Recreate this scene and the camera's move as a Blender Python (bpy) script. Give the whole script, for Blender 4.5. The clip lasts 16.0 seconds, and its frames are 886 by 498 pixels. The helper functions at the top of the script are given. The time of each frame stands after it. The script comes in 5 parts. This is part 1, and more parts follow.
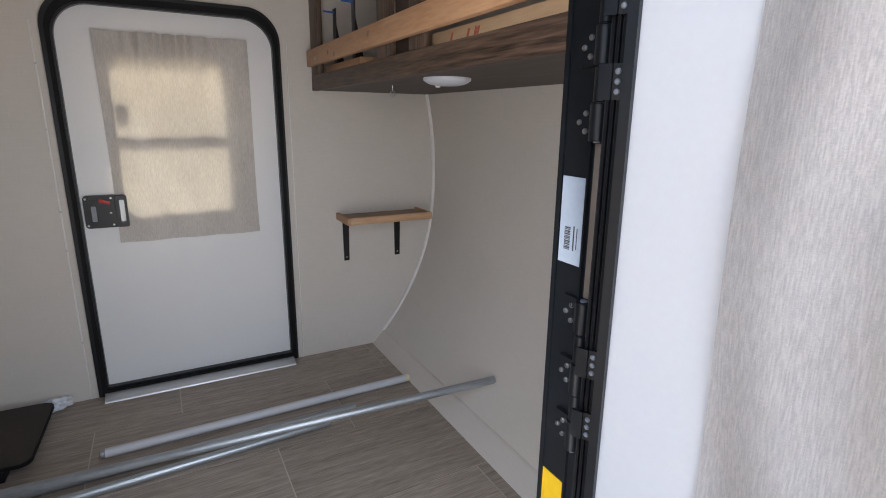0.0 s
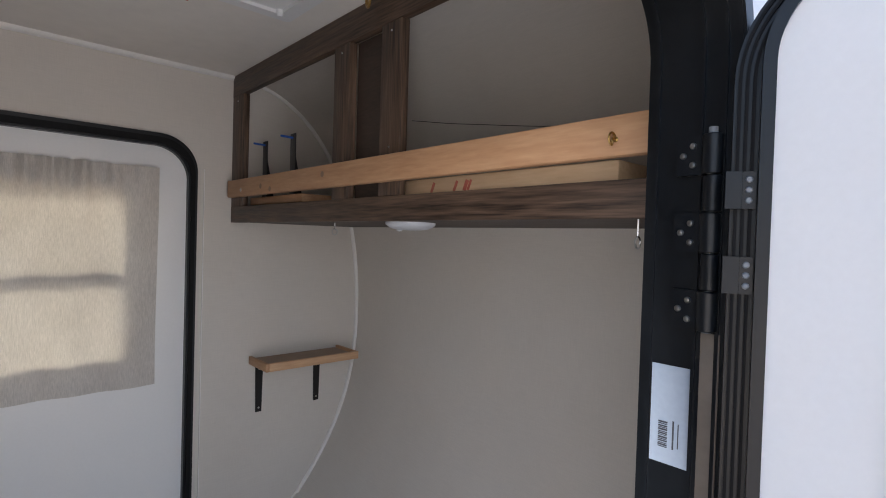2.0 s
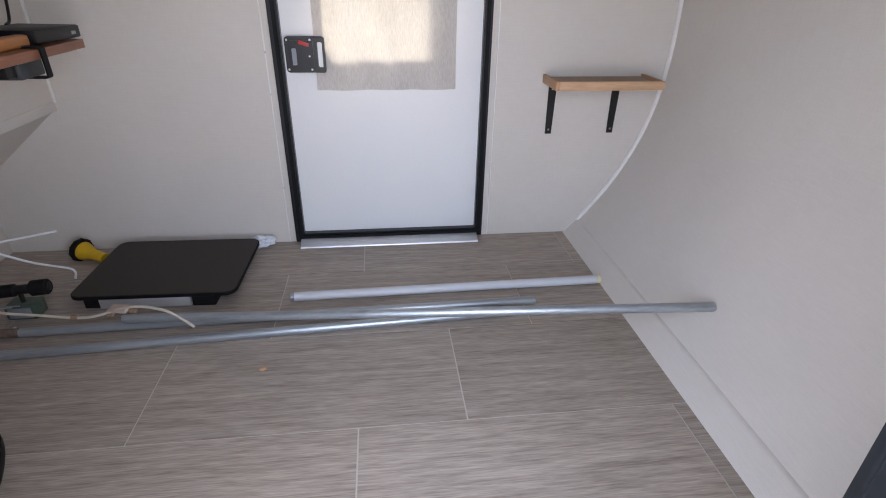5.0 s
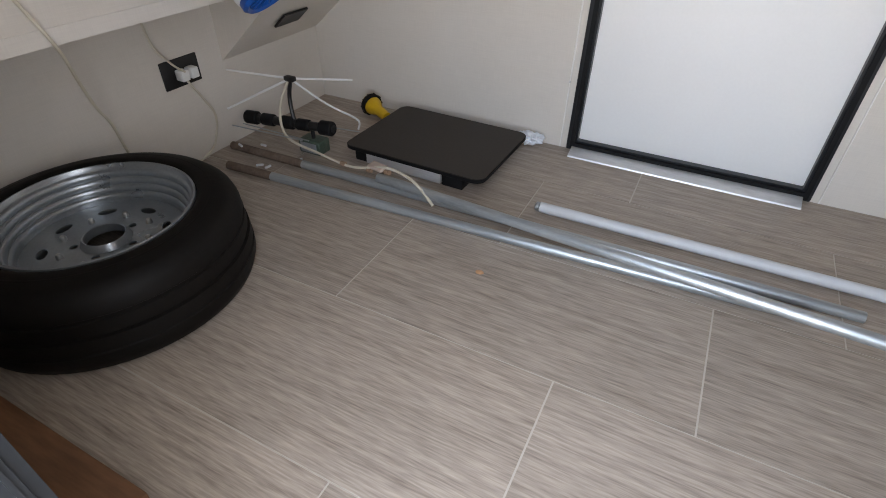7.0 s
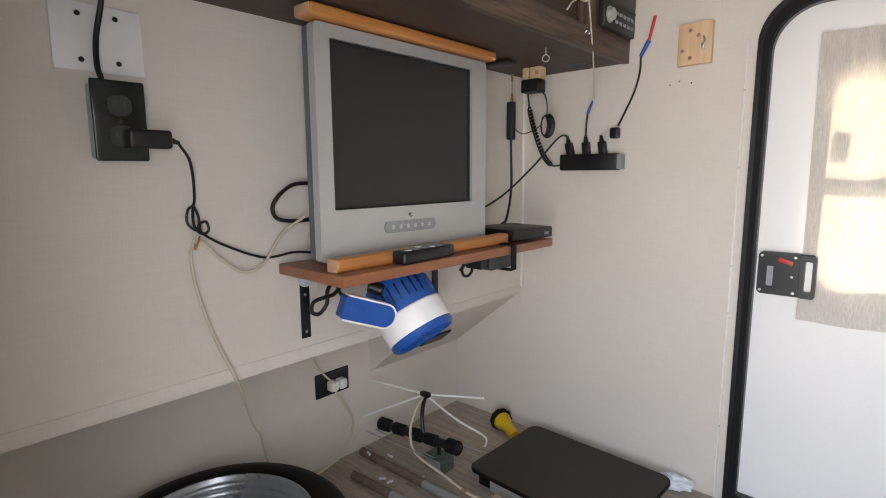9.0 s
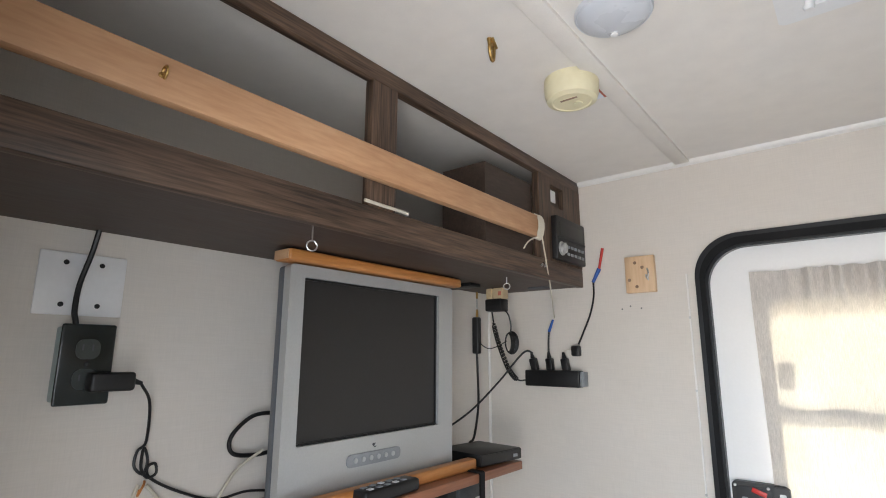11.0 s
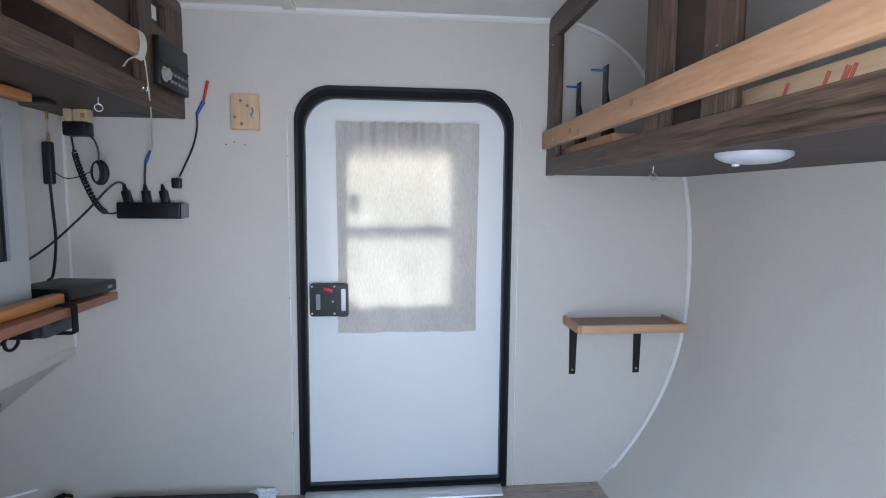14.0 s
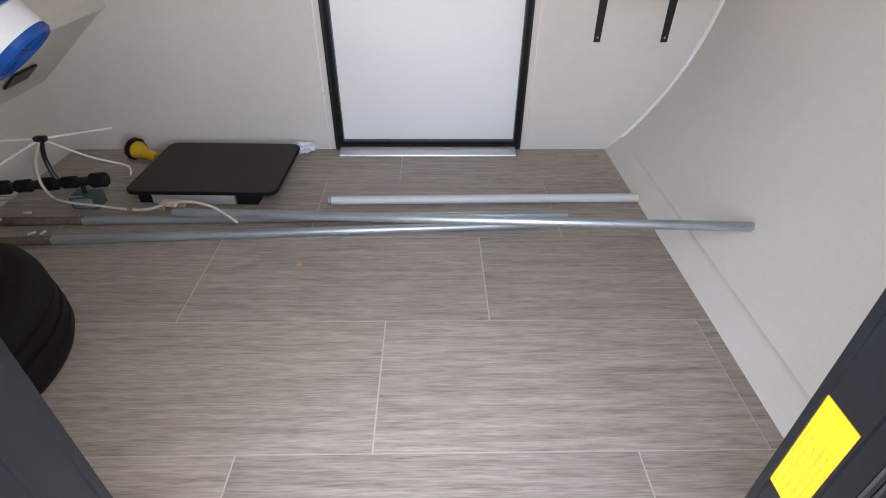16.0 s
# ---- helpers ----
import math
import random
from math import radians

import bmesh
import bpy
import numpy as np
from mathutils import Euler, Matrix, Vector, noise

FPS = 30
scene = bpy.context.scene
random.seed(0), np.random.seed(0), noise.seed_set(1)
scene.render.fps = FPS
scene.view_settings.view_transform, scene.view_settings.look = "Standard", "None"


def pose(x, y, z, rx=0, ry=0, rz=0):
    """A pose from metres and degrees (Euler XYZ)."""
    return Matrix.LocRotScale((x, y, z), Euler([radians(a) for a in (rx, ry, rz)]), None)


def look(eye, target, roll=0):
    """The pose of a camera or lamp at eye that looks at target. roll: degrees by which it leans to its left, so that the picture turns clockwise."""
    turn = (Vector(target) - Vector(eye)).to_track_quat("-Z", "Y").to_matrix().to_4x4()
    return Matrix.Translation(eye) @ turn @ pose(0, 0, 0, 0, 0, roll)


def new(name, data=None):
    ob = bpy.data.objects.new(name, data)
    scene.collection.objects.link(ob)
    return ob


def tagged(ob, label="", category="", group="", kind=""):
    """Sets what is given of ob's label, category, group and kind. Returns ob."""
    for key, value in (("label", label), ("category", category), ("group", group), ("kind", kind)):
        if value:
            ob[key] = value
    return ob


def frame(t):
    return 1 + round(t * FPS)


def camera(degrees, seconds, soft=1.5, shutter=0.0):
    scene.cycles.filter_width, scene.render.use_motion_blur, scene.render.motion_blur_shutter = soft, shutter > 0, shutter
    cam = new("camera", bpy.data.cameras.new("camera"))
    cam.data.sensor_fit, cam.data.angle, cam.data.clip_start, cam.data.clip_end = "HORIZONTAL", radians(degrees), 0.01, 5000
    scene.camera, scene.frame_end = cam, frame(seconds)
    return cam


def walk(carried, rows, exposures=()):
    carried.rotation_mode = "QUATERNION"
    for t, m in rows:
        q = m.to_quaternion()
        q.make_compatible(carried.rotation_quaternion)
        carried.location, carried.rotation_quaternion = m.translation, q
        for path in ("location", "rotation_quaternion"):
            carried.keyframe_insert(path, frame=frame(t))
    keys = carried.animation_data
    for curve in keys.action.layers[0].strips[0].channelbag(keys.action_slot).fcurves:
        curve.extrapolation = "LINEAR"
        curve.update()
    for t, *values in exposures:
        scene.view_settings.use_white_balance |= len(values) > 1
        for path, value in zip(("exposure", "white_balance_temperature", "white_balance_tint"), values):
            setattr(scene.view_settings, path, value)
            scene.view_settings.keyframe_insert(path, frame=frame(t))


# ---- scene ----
cam = camera(81.1, 16.0, soft=1.0)
PATH = [
    (0, (0.099, -0.051, 0.901), (1.028, 1.653, 0.416), 0.7),
    (0.5, (0.214, -0.042, 0.879), (1.062, 1.703, 0.394), 1.4),
    (1, (0.187, -0.032, 0.898), (0.989, 1.737, 0.423), 1.9),
    (1.5, (0.093, 0.043, 0.91), (1.136, 1.72, 0.595), 2.7),
    (2, (-0.015, 0.157, 0.96), (1.334, 1.633, 0.922), 1.7),
    (2.5, (-0.053, 0.204, 0.985), (1.396, 1.564, 1.21), 0.2),
    (3, (-0.051, 0.212, 0.983), (1.371, 1.588, 1.278), -0.7),
    (3.5, (-0.003, 0.204, 0.963), (1.179, 1.809, 1.128), -1.4),
    (4, (0.1, 0.167, 0.928), (0.82, 2.031, 0.837), -0.5),
    (4.5, (0.167, 0.149, 0.879), (0.516, 2.05, 0.366), 0.7),
    (5, (0.151, 0.183, 0.829), (0.37, 1.936, -0.109), 1.0),
    (7.3, (0.164, 0.383, 0.715), (-0.631, 1.749, -0.509), 0.9),
    (7.5, (0.129, 0.382, 0.716), (-0.733, 1.777, -0.43), 1.8),
    (8, (0.139, 0.435, 0.74), (-1.023, 1.806, -0.136), 0.7),
    (8.5, (0.141, 0.429, 0.802), (-1.156, 1.839, 0.227), 0.4),
    (9, (0.139, 0.423, 0.851), (-1.187, 1.892, 0.56), -0.3),
    (11.3, (0.161, 0.395, 0.963), (-0.982, 1.965, 1.441), -1.4),
    (11.5, (0.161, 0.384, 0.975), (-0.829, 2.049, 1.473), -0.3),
    (12, (0.155, 0.345, 0.988), (-0.351, 2.18, 1.604), 1.4),
    (12.5, (0.16, 0.33, 0.992), (0.04, 2.203, 1.683), 1.8),
    (13, (0.164, 0.323, 0.961), (0.191, 2.267, 1.429), 1.2),
    (13.5, (0.15, 0.292, 0.928), (0.263, 2.282, 1.093), 0.6),
    (14, (0.133, 0.266, 0.914), (0.323, 2.248, 0.728), 0.5),
    (14.5, (0.153, 0.248, 0.862), (0.34, 2.171, 0.348), 0.3),
    (15, (0.155, 0.222, 0.813), (0.299, 2.044, 0.0), 0.4),
    (15.5, (0.171, 0.175, 0.791), (0.251, 1.89, -0.235), 0.9),
    (16, (0.184, 0.142, 0.798), (0.223, 1.756, -0.383), 0.6),
]
walk(cam, [(t, look(eye, aim, lean)) for t, eye, aim, lean in PATH], 
     exposures=((0, 2.01, 6700, 14), (0.5, 1.86, 6730, 13), (1, 1.58, 6760, 14), (1.5, 1.45, 6700, 16), (2.5, 2.25, 6450, 12), (3.5, 2.48, 6250, 10), (4, 2.90, 6100, 9), (4.5, 2.77, 6000, 8), (5, 2.74, 6300, 18), (7.5, 3.10, 6903, 12), (8, 3.23, 7100, 12), (9, 3.15, 6900, 13), (11.5, 3.15, 6300, 7), (12, 3.05, 6200, 5), (12.5, 2.98, 6300, 8), (13.5, 2.80, 5400, 9), (14.5, 2.66, 5775, 12), (15, 2.78, 6212, 16), (16, 2.91, 6600, 15)))

# ---- world, sun and ground light ----
world = bpy.data.worlds.new("day_sky")
scene.world = world
world.use_nodes = True
wn, wl = world.node_tree.nodes, world.node_tree.links
sky = wn.new("ShaderNodeTexSky")
sky.sky_type = "NISHITA"
sky.sun_disc = False
sky.sun_elevation = radians(35)
sky.sun_rotation = radians(12)
sky.air_density = 1.0
sky.dust_density = 4.5
wn["Background"].inputs["Strength"].default_value = 0.15
wl.new(sky.outputs["Color"], wn["Background"].inputs["Color"])
sun_data = bpy.data.lights.new("sun", "SUN")
sun_data.energy = 3.0
sun_data.angle = radians(5)
sun_data.color = (1.0, 0.95, 0.88)
sun = new("sun", sun_data)
sun.matrix_world = look((1.7, 8.0, 5.7), (0, 0, 0))
# added fill lamp in the doorway, brightens the interior beyond the sky's own light
fill_data = bpy.data.lights.new("doorway_fill", "AREA")
fill_data.shape = "RECTANGLE"
fill_data.size, fill_data.size_y = 0.48, 1.06
fill_data.energy = 1.25
fill_data.color = (0.92, 0.96, 1.0)
doorway_fill = new("doorway_fill", fill_data)
doorway_fill.matrix_world = look((0.185, 0.330, 0.64), (0.185, 1.33, 0.46))

# ---- the place in numbers (metres) ----
YF = 1.834      # inner face of the far side wall
YN = 0.412      # inner face of the near side wall
ZC = 1.455      # ceiling
XL = -0.790     # upper bulkhead
XB = -1.068     # lower bulkhead, under the ledge
ZL = 0.462      # ledge height
XR = 0.597      # face of the front locker
XK = -0.457     # face of the rear locker
DX0, DX1, DZ1 = -0.150, 0.497, 1.243  # door openings


# ---- materials ----
def surface(name, dark, light, scale=6.0, stretch=(1, 1, 1), fine=60.0, rough=0.6, metal=0.0, bump=0.15, mixfine=0.4,
            island=False, spread=0.0, spec=0.5, contrast=(0.3, 0.7)):
    """A plain procedural material: two scales of noise between two colours, with fine relief."""
    m = bpy.data.materials.new(name)
    m.use_nodes = True
    n, l = m.node_tree.nodes, m.node_tree.links
    b = n["Principled BSDF"]
    geo = n.new("ShaderNodeNewGeometry")
    mp = n.new("ShaderNodeMapping")
    mp.inputs["Scale"].default_value = stretch
    l.new(geo.outputs["Position"], mp.inputs["Vector"])
    vec = mp.outputs["Vector"]
    info = n.new("ShaderNodeObjectInfo")
    if spread:
        off = n.new("ShaderNodeVectorMath")
        off.operation = "MULTIPLY_ADD"
        off.inputs[1].default_value = (7.3, 9.1, 5.7)
        l.new(info.outputs["Random"], off.inputs[0])
        l.new(vec, off.inputs[2])
        vec = off.outputs["Vector"]
    a = n.new("ShaderNodeTexNoise")
    a.inputs["Scale"].default_value, a.inputs["Detail"].default_value = scale, 5
    f = n.new("ShaderNodeTexNoise")
    f.inputs["Scale"].default_value, f.inputs["Detail"].default_value = fine, 3
    l.new(vec, a.inputs["Vector"])
    l.new(vec, f.inputs["Vector"])
    mx = n.new("ShaderNodeMix")
    mx.inputs[0].default_value = mixfine
    l.new(a.outputs["Fac"], mx.inputs[2])
    l.new(f.outputs["Fac"], mx.inputs[3])
    ramp = n.new("ShaderNodeMapRange")
    ramp.inputs["From Min"].default_value, ramp.inputs["From Max"].default_value = contrast
    l.new(mx.outputs[0], ramp.inputs["Value"])
    col = n.new("ShaderNodeMix")
    col.data_type = "RGBA"
    col.inputs[6].default_value, col.inputs[7].default_value = (*dark, 1), (*light, 1)
    l.new(ramp.outputs[0], col.inputs[0])
    out = col.outputs[2]
    if spread:
        hsv = n.new("ShaderNodeHueSaturation")
        v = n.new("ShaderNodeMapRange")
        v.inputs["To Min"].default_value, v.inputs["To Max"].default_value = 1 - spread, 1 + spread
        l.new(info.outputs["Random"], v.inputs["Value"])
        l.new(v.outputs[0], hsv.inputs["Value"])
        l.new(out, hsv.inputs["Color"])
        out = hsv.outputs["Color"]
    l.new(out, b.inputs["Base Color"])
    r = n.new("ShaderNodeMapRange")
    r.inputs["To Min"].default_value, r.inputs["To Max"].default_value = max(rough - 0.1, 0.03), min(rough + 0.1, 1)
    l.new(a.outputs["Fac"], r.inputs["Value"])
    l.new(r.outputs[0], b.inputs["Roughness"])
    b.inputs["Metallic"].default_value = metal
    b.inputs["Specular IOR Level"].default_value = spec
    if bump:
        bp = n.new("ShaderNodeBump")
        bp.inputs["Strength"].default_value, bp.inputs["Distance"].default_value = bump, 0.002
        l.new(f.outputs["Fac"], bp.inputs["Height"])
        l.new(bp.outputs["Normal"], b.inputs["Normal"])
    return m


def linen_board(name, dark, light, rough=0.75):
    """Wall board with a printed linen weave: fine crossed streaks over soft mottling."""
    m = surface(name, dark, light, scale=3.0, fine=25, rough=rough, bump=0.0, mixfine=0.15, contrast=(0.25, 0.75))
    n, l = m.node_tree.nodes, m.node_tree.links
    b = n["Principled BSDF"]
    link = b.inputs["Base Color"].links[0]
    base = link.from_socket
    geo = n.new("ShaderNodeNewGeometry")
    facs = []
    for st in ((500, 500, 26), (26, 26, 500)):
        mp = n.new("ShaderNodeMapping")
        mp.inputs["Scale"].default_value = st
        l.new(geo.outputs["Position"], mp.inputs["Vector"])
        t = n.new("ShaderNodeTexNoise")
        t.inputs["Scale"].default_value, t.inputs["Detail"].default_value = 1.0, 2
        l.new(mp.outputs["Vector"], t.inputs["Vector"])
        facs.append(t.outputs["Fac"])
    add = n.new("ShaderNodeMath")
    add.operation = "ADD"
    l.new(facs[0], add.inputs[0])
    l.new(facs[1], add.inputs[1])
    v = n.new("ShaderNodeMapRange")
    v.inputs["From Min"].default_value, v.inputs["From Max"].default_value = 0.7, 1.3
    v.inputs["To Min"].default_value, v.inputs["To Max"].default_value = 0.963, 1.031
    l.new(add.outputs[0], v.inputs["Value"])
    hsv = n.new("ShaderNodeHueSaturation")
    l.new(base, hsv.inputs["Color"])
    l.new(v.outputs[0], hsv.inputs["Value"])
    l.new(hsv.outputs["Color"], b.inputs["Base Color"])
    bp = n.new("ShaderNodeBump")
    bp.inputs["Strength"].default_value, bp.inputs["Distance"].default_value = 0.06, 0.001
    l.new(add.outputs[0], bp.inputs["Height"])
    l.new(bp.outputs["Normal"], b.inputs["Normal"])
    return m


def cloth(name, dark, light, through_part, gaps):
    """Thin woven cloth that lets some light through."""
    m = surface(name, dark, light, scale=5, stretch=(1, 1, 0.6), fine=18, rough=0.9, bump=0.0, mixfine=0.3)
    n, l = m.node_tree.nodes, m.node_tree.links
    b = n["Principled BSDF"]
    base = b.inputs["Base Color"].links[0].from_socket
    geo = n.new("ShaderNodeNewGeometry")
    outs = []
    for st in ((720, 720, 60), (420, 420, 900)):
        mp = n.new("ShaderNodeMapping")
        mp.inputs["Scale"].default_value = st
        l.new(geo.outputs["Position"], mp.inputs["Vector"])
        t = n.new("ShaderNodeTexNoise")
        t.inputs["Scale"].default_value, t.inputs["Detail"].default_value = 1.0, 2
        l.new(mp.outputs["Vector"], t.inputs["Vector"])
        outs.append(t.outputs["Fac"])
    mx = n.new("ShaderNodeMix")
    mx.inputs[0].default_value = 0.35
    l.new(outs[0], mx.inputs[2])
    l.new(outs[1], mx.inputs[3])
    v = n.new("ShaderNodeMapRange")
    v.inputs["From Min"].default_value, v.inputs["From Max"].default_value = 0.35, 0.65
    v.inputs["To Min"].default_value, v.inputs["To Max"].default_value = 0.83, 1.13
    l.new(mx.outputs[0], v.inputs["Value"])
    hsv = n.new("ShaderNodeHueSaturation")
    l.new(base, hsv.inputs["Color"])
    l.new(v.outputs[0], hsv.inputs["Value"])
    l.new(hsv.outputs["Color"], b.inputs["Base Color"])
    tr = n.new("ShaderNodeBsdfTranslucent")
    warm = n.new("ShaderNodeMix")
    warm.data_type, warm.blend_type = "RGBA", "MULTIPLY"
    warm.inputs[0].default_value, warm.inputs[7].default_value = 1.0, (0.93, 0.98, 0.86, 1)
    l.new(hsv.outputs["Color"], warm.inputs[6])
    l.new(warm.outputs[2], tr.inputs["Color"])
    mix = n.new("ShaderNodeMixShader")
    mix.inputs[0].default_value = through_part
    l.new(b.outputs[0], mix.inputs[1])
    l.new(tr.outputs[0], mix.inputs[2])
    weave, holes = n.new("ShaderNodeMixShader"), n.new("ShaderNodeBsdfTransparent")
    holes.inputs["Color"].default_value = (1.0, 0.95, 0.82, 1)
    weave.inputs[0].default_value = gaps
    l.new(mix.outputs[0], weave.inputs[1])
    l.new(holes.outputs[0], weave.inputs[2])
    l.new(weave.outputs[0], n["Material Output"].inputs["Surface"])
    bp = n.new("ShaderNodeBump")
    bp.inputs["Strength"].default_value, bp.inputs["Distance"].default_value = 0.35, 0.001
    l.new(mx.outputs[0], bp.inputs["Height"])
    l.new(bp.outputs["Normal"], b.inputs["Normal"])
    return m


def glass(name):
    m = bpy.data.materials.new(name)
    m.use_nodes = True
    n, l = m.node_tree.nodes, m.node_tree.links
    t, g, mix = n.new("ShaderNodeBsdfTransparent"), n.new("ShaderNodeBsdfGlossy"), n.new("ShaderNodeMixShader")
    g.inputs["Roughness"].default_value = 0.02
    fr = n.new("ShaderNodeFresnel")
    l.new(fr.outputs[0], mix.inputs[0])
    l.new(t.outputs[0], mix.inputs[1])
    l.new(g.outputs[0], mix.inputs[2])
    l.new(mix.outputs[0], n["Material Output"].inputs["Surface"])
    return m


M_WALL = linen_board("linen_wall_board", (0.635, 0.590, 0.535), (0.685, 0.640, 0.585))
M_CEIL = linen_board("ceiling_board", (0.775, 0.735, 0.685), (0.805, 0.765, 0.715))
M_BASE = linen_board("base_strip_board", (0.64, 0.60, 0.55), (0.71, 0.67, 0.62))
M_TRIM = surface("off_white_trim", (0.76, 0.735, 0.70), (0.83, 0.81, 0.78), rough=0.45, bump=0.03)
M_DOORWHITE = surface("white_door_skin", (0.775, 0.775, 0.77), (0.815, 0.815, 0.81), scale=4, fine=140, rough=0.42, bump=0.05)
M_BLACK_FRAME = surface("black_painted_aluminium", (0.0055, 0.007, 0.009), (0.011, 0.0136, 0.017), scale=8, fine=90, spec=0.42, rough=0.36, bump=0.05)
M_RUBBER = surface("black_rubber", (0.004, 0.004, 0.0045), (0.009, 0.009, 0.010), scale=12, fine=120, rough=0.65, spec=0.2, bump=0.1)
M_LABEL = surface("pale_blue_label", (0.42, 0.49, 0.57), (0.50, 0.57, 0.65), scale=12, fine=200, rough=0.55, bump=0.02)
M_PLASTIC = surface("black_plastic", (0.004, 0.004, 0.0045), (0.010, 0.010, 0.011), scale=12, fine=200, rough=0.42, bump=0.05)
M_SILVER = surface("silver_plastic", (0.43, 0.44, 0.44), (0.50, 0.51, 0.51), scale=5, fine=250, rough=0.34, metal=0.45, bump=0.04)
M_ALU = surface("brushed_aluminium", (0.60, 0.61, 0.62), (0.74, 0.75, 0.76), scale=14, stretch=(1, 12, 12), fine=60, rough=0.42, metal=0.6, bump=0.1)
M_STEEL = surface("galvanised_pipe", (0.31, 0.34, 0.36), (0.50, 0.53, 0.55), scale=18, stretch=(0.3, 3, 3), fine=90, rough=0.38, metal=0.65, bump=0.12)
M_RUSTPIPE = surface("rusty_pipe", (0.09, 0.06, 0.045), (0.24, 0.18, 0.14), scale=25, fine=120, rough=0.7, metal=0.3, bump=0.3)
M_ZINC = surface("zinc_screw", (0.5, 0.5, 0.5), (0.68, 0.68, 0.67), scale=30, rough=0.3, metal=1.0, bump=0.05)
M_BRASS = surface("brass", (0.36, 0.22, 0.07), (0.54, 0.35, 0.13), scale=30, rough=0.42, metal=1.0, bump=0.05)
M_WALNUT_Y = surface("dark_walnut_rail", (0.024, 0.0135, 0.0085), (0.160, 0.098, 0.064), scale=9, stretch=(9, 0.42, 9), fine=34, rough=0.5, bump=0.2, mixfine=0.5, spread=0.06, contrast=(0.36, 0.66))
M_WALNUT_Z = surface("dark_walnut_stile", (0.024, 0.0135, 0.0085), (0.160, 0.098, 0.064), scale=9, stretch=(9, 9, 0.42), fine=34, rough=0.5, bump=0.2, mixfine=0.5, spread=0.06, contrast=(0.36, 0.66))
M_WALNUT_IN = surface("walnut_inside_board", (0.038, 0.024, 0.017), (0.080, 0.053, 0.040), scale=6, stretch=(7, 1, 7), fine=30, rough=0.55, bump=0.12, mixfine=0.5)
M_PINE = surface("pine_board", (0.43, 0.222, 0.110), (0.61, 0.365, 0.205), scale=7, stretch=(7, 0.8, 7), fine=26, rough=0.5, bump=0.14, mixfine=0.45, spread=0.06)
M_PINE_X = surface("pine_shelf", (0.45, 0.25, 0.135), (0.65, 0.42, 0.25), scale=7, stretch=(0.8, 7, 7), fine=26, rough=0.5, bump=0.14, mixfine=0.45, spread=0.05)
M_ORANGE = surface("varnished_orange_wood", (0.36, 0.135, 0.035), (0.56, 0.24, 0.07), scale=6, stretch=(8, 0.7, 8), fine=24, rough=0.33, bump=0.08, mixfine=0.45)
M_CHERRY = surface("cherry_laminate", (0.20, 0.075, 0.035), (0.33, 0.135, 0.07), scale=6, stretch=(8, 0.7, 8), fine=26, rough=0.36, bump=0.06, mixfine=0.45)
M_SHELFTOP = surface("brown_shelf_top", (0.24, 0.15, 0.095), (0.36, 0.24, 0.16), scale=6, stretch=(0.8, 8, 8), fine=26, rough=0.5, bump=0.1)
M_PLANK = surface("grey_wood_vinyl", (0.170, 0.136, 0.110), (0.545, 0.468, 0.395), scale=7, stretch=(0.75, 12, 5), fine=30, rough=0.50, bump=0.10, mixfine=0.55, spread=0.10, contrast=(0.26, 0.74))
M_JOINT = surface("pale_vinyl_joint", (0.47, 0.43, 0.38), (0.56, 0.52, 0.46), rough=0.7, bump=0.05)
M_TYRE = surface("tyre_rubber", (0.0018, 0.0015, 0.0013), (0.0070, 0.0052, 0.0042), scale=5, fine=70, rough=0.58, spec=0.20, bump=0.25)
M_RIM = surface("silver_painted_rim", (0.30, 0.33, 0.36), (0.42, 0.45, 0.48), scale=10, fine=150, rough=0.30, metal=0.7, bump=0.06)
M_TVSIDE = surface("dark_silver_plastic", (0.11, 0.12, 0.135), (0.16, 0.17, 0.19), scale=5, fine=250, rough=0.35, metal=0.3, bump=0.03)
M_WHITE = surface("white_plastic", (0.74, 0.74, 0.74), (0.80, 0.80, 0.80), scale=9, fine=120, rough=0.4, bump=0.03)
M_OPAL = surface("opal_lens", (0.58, 0.60, 0.64), (0.64, 0.66, 0.70), scale=5, fine=60, rough=0.3, bump=0.02)
M_CREAM = surface("aged_cream_plastic", (0.72, 0.65, 0.42), (0.80, 0.74, 0.52), scale=9, fine=90, rough=0.5, bump=0.04)
M_BLUE = surface("blue_plastic", (0.006, 0.062, 0.30), (0.012, 0.098, 0.39), scale=9, fine=120, rough=0.35, bump=0.04)
M_YELLOW = surface("yellow_plastic", (0.60, 0.36, 0.01), (0.72, 0.45, 0.015), scale=9, fine=120, rough=0.45, bump=0.05)
M_RED = surface("red_plastic", (0.45, 0.02, 0.015), (0.6, 0.04, 0.03), rough=0.4, bump=0.03)
M_SCREEN = surface("dark_screen", (0.013, 0.012, 0.0115), (0.020, 0.018, 0.017), scale=3, fine=300, rough=0.42, bump=0.0)
M_SMOKE = surface("smoked_screen", (0.014, 0.016, 0.017), (0.030, 0.032, 0.034), scale=14, fine=300, rough=0.6, bump=0.1)
M_BLADE = surface("grey_fan_blade", (0.20, 0.215, 0.23), (0.30, 0.315, 0.33), scale=12, fine=90, rough=0.5, bump=0.05)
M_PAPER = surface("white_label_paper", (0.72, 0.76, 0.82), (0.78, 0.82, 0.88), scale=12, fine=200, rough=0.6, bump=0.03)
M_INK = surface("black_ink", (0.06, 0.06, 0.07), (0.10, 0.10, 0.11), rough=0.7, bump=0.0)
M_REDINK = surface("red_ink", (0.48, 0.11, 0.08), (0.60, 0.20, 0.14), rough=0.7, bump=0.0)
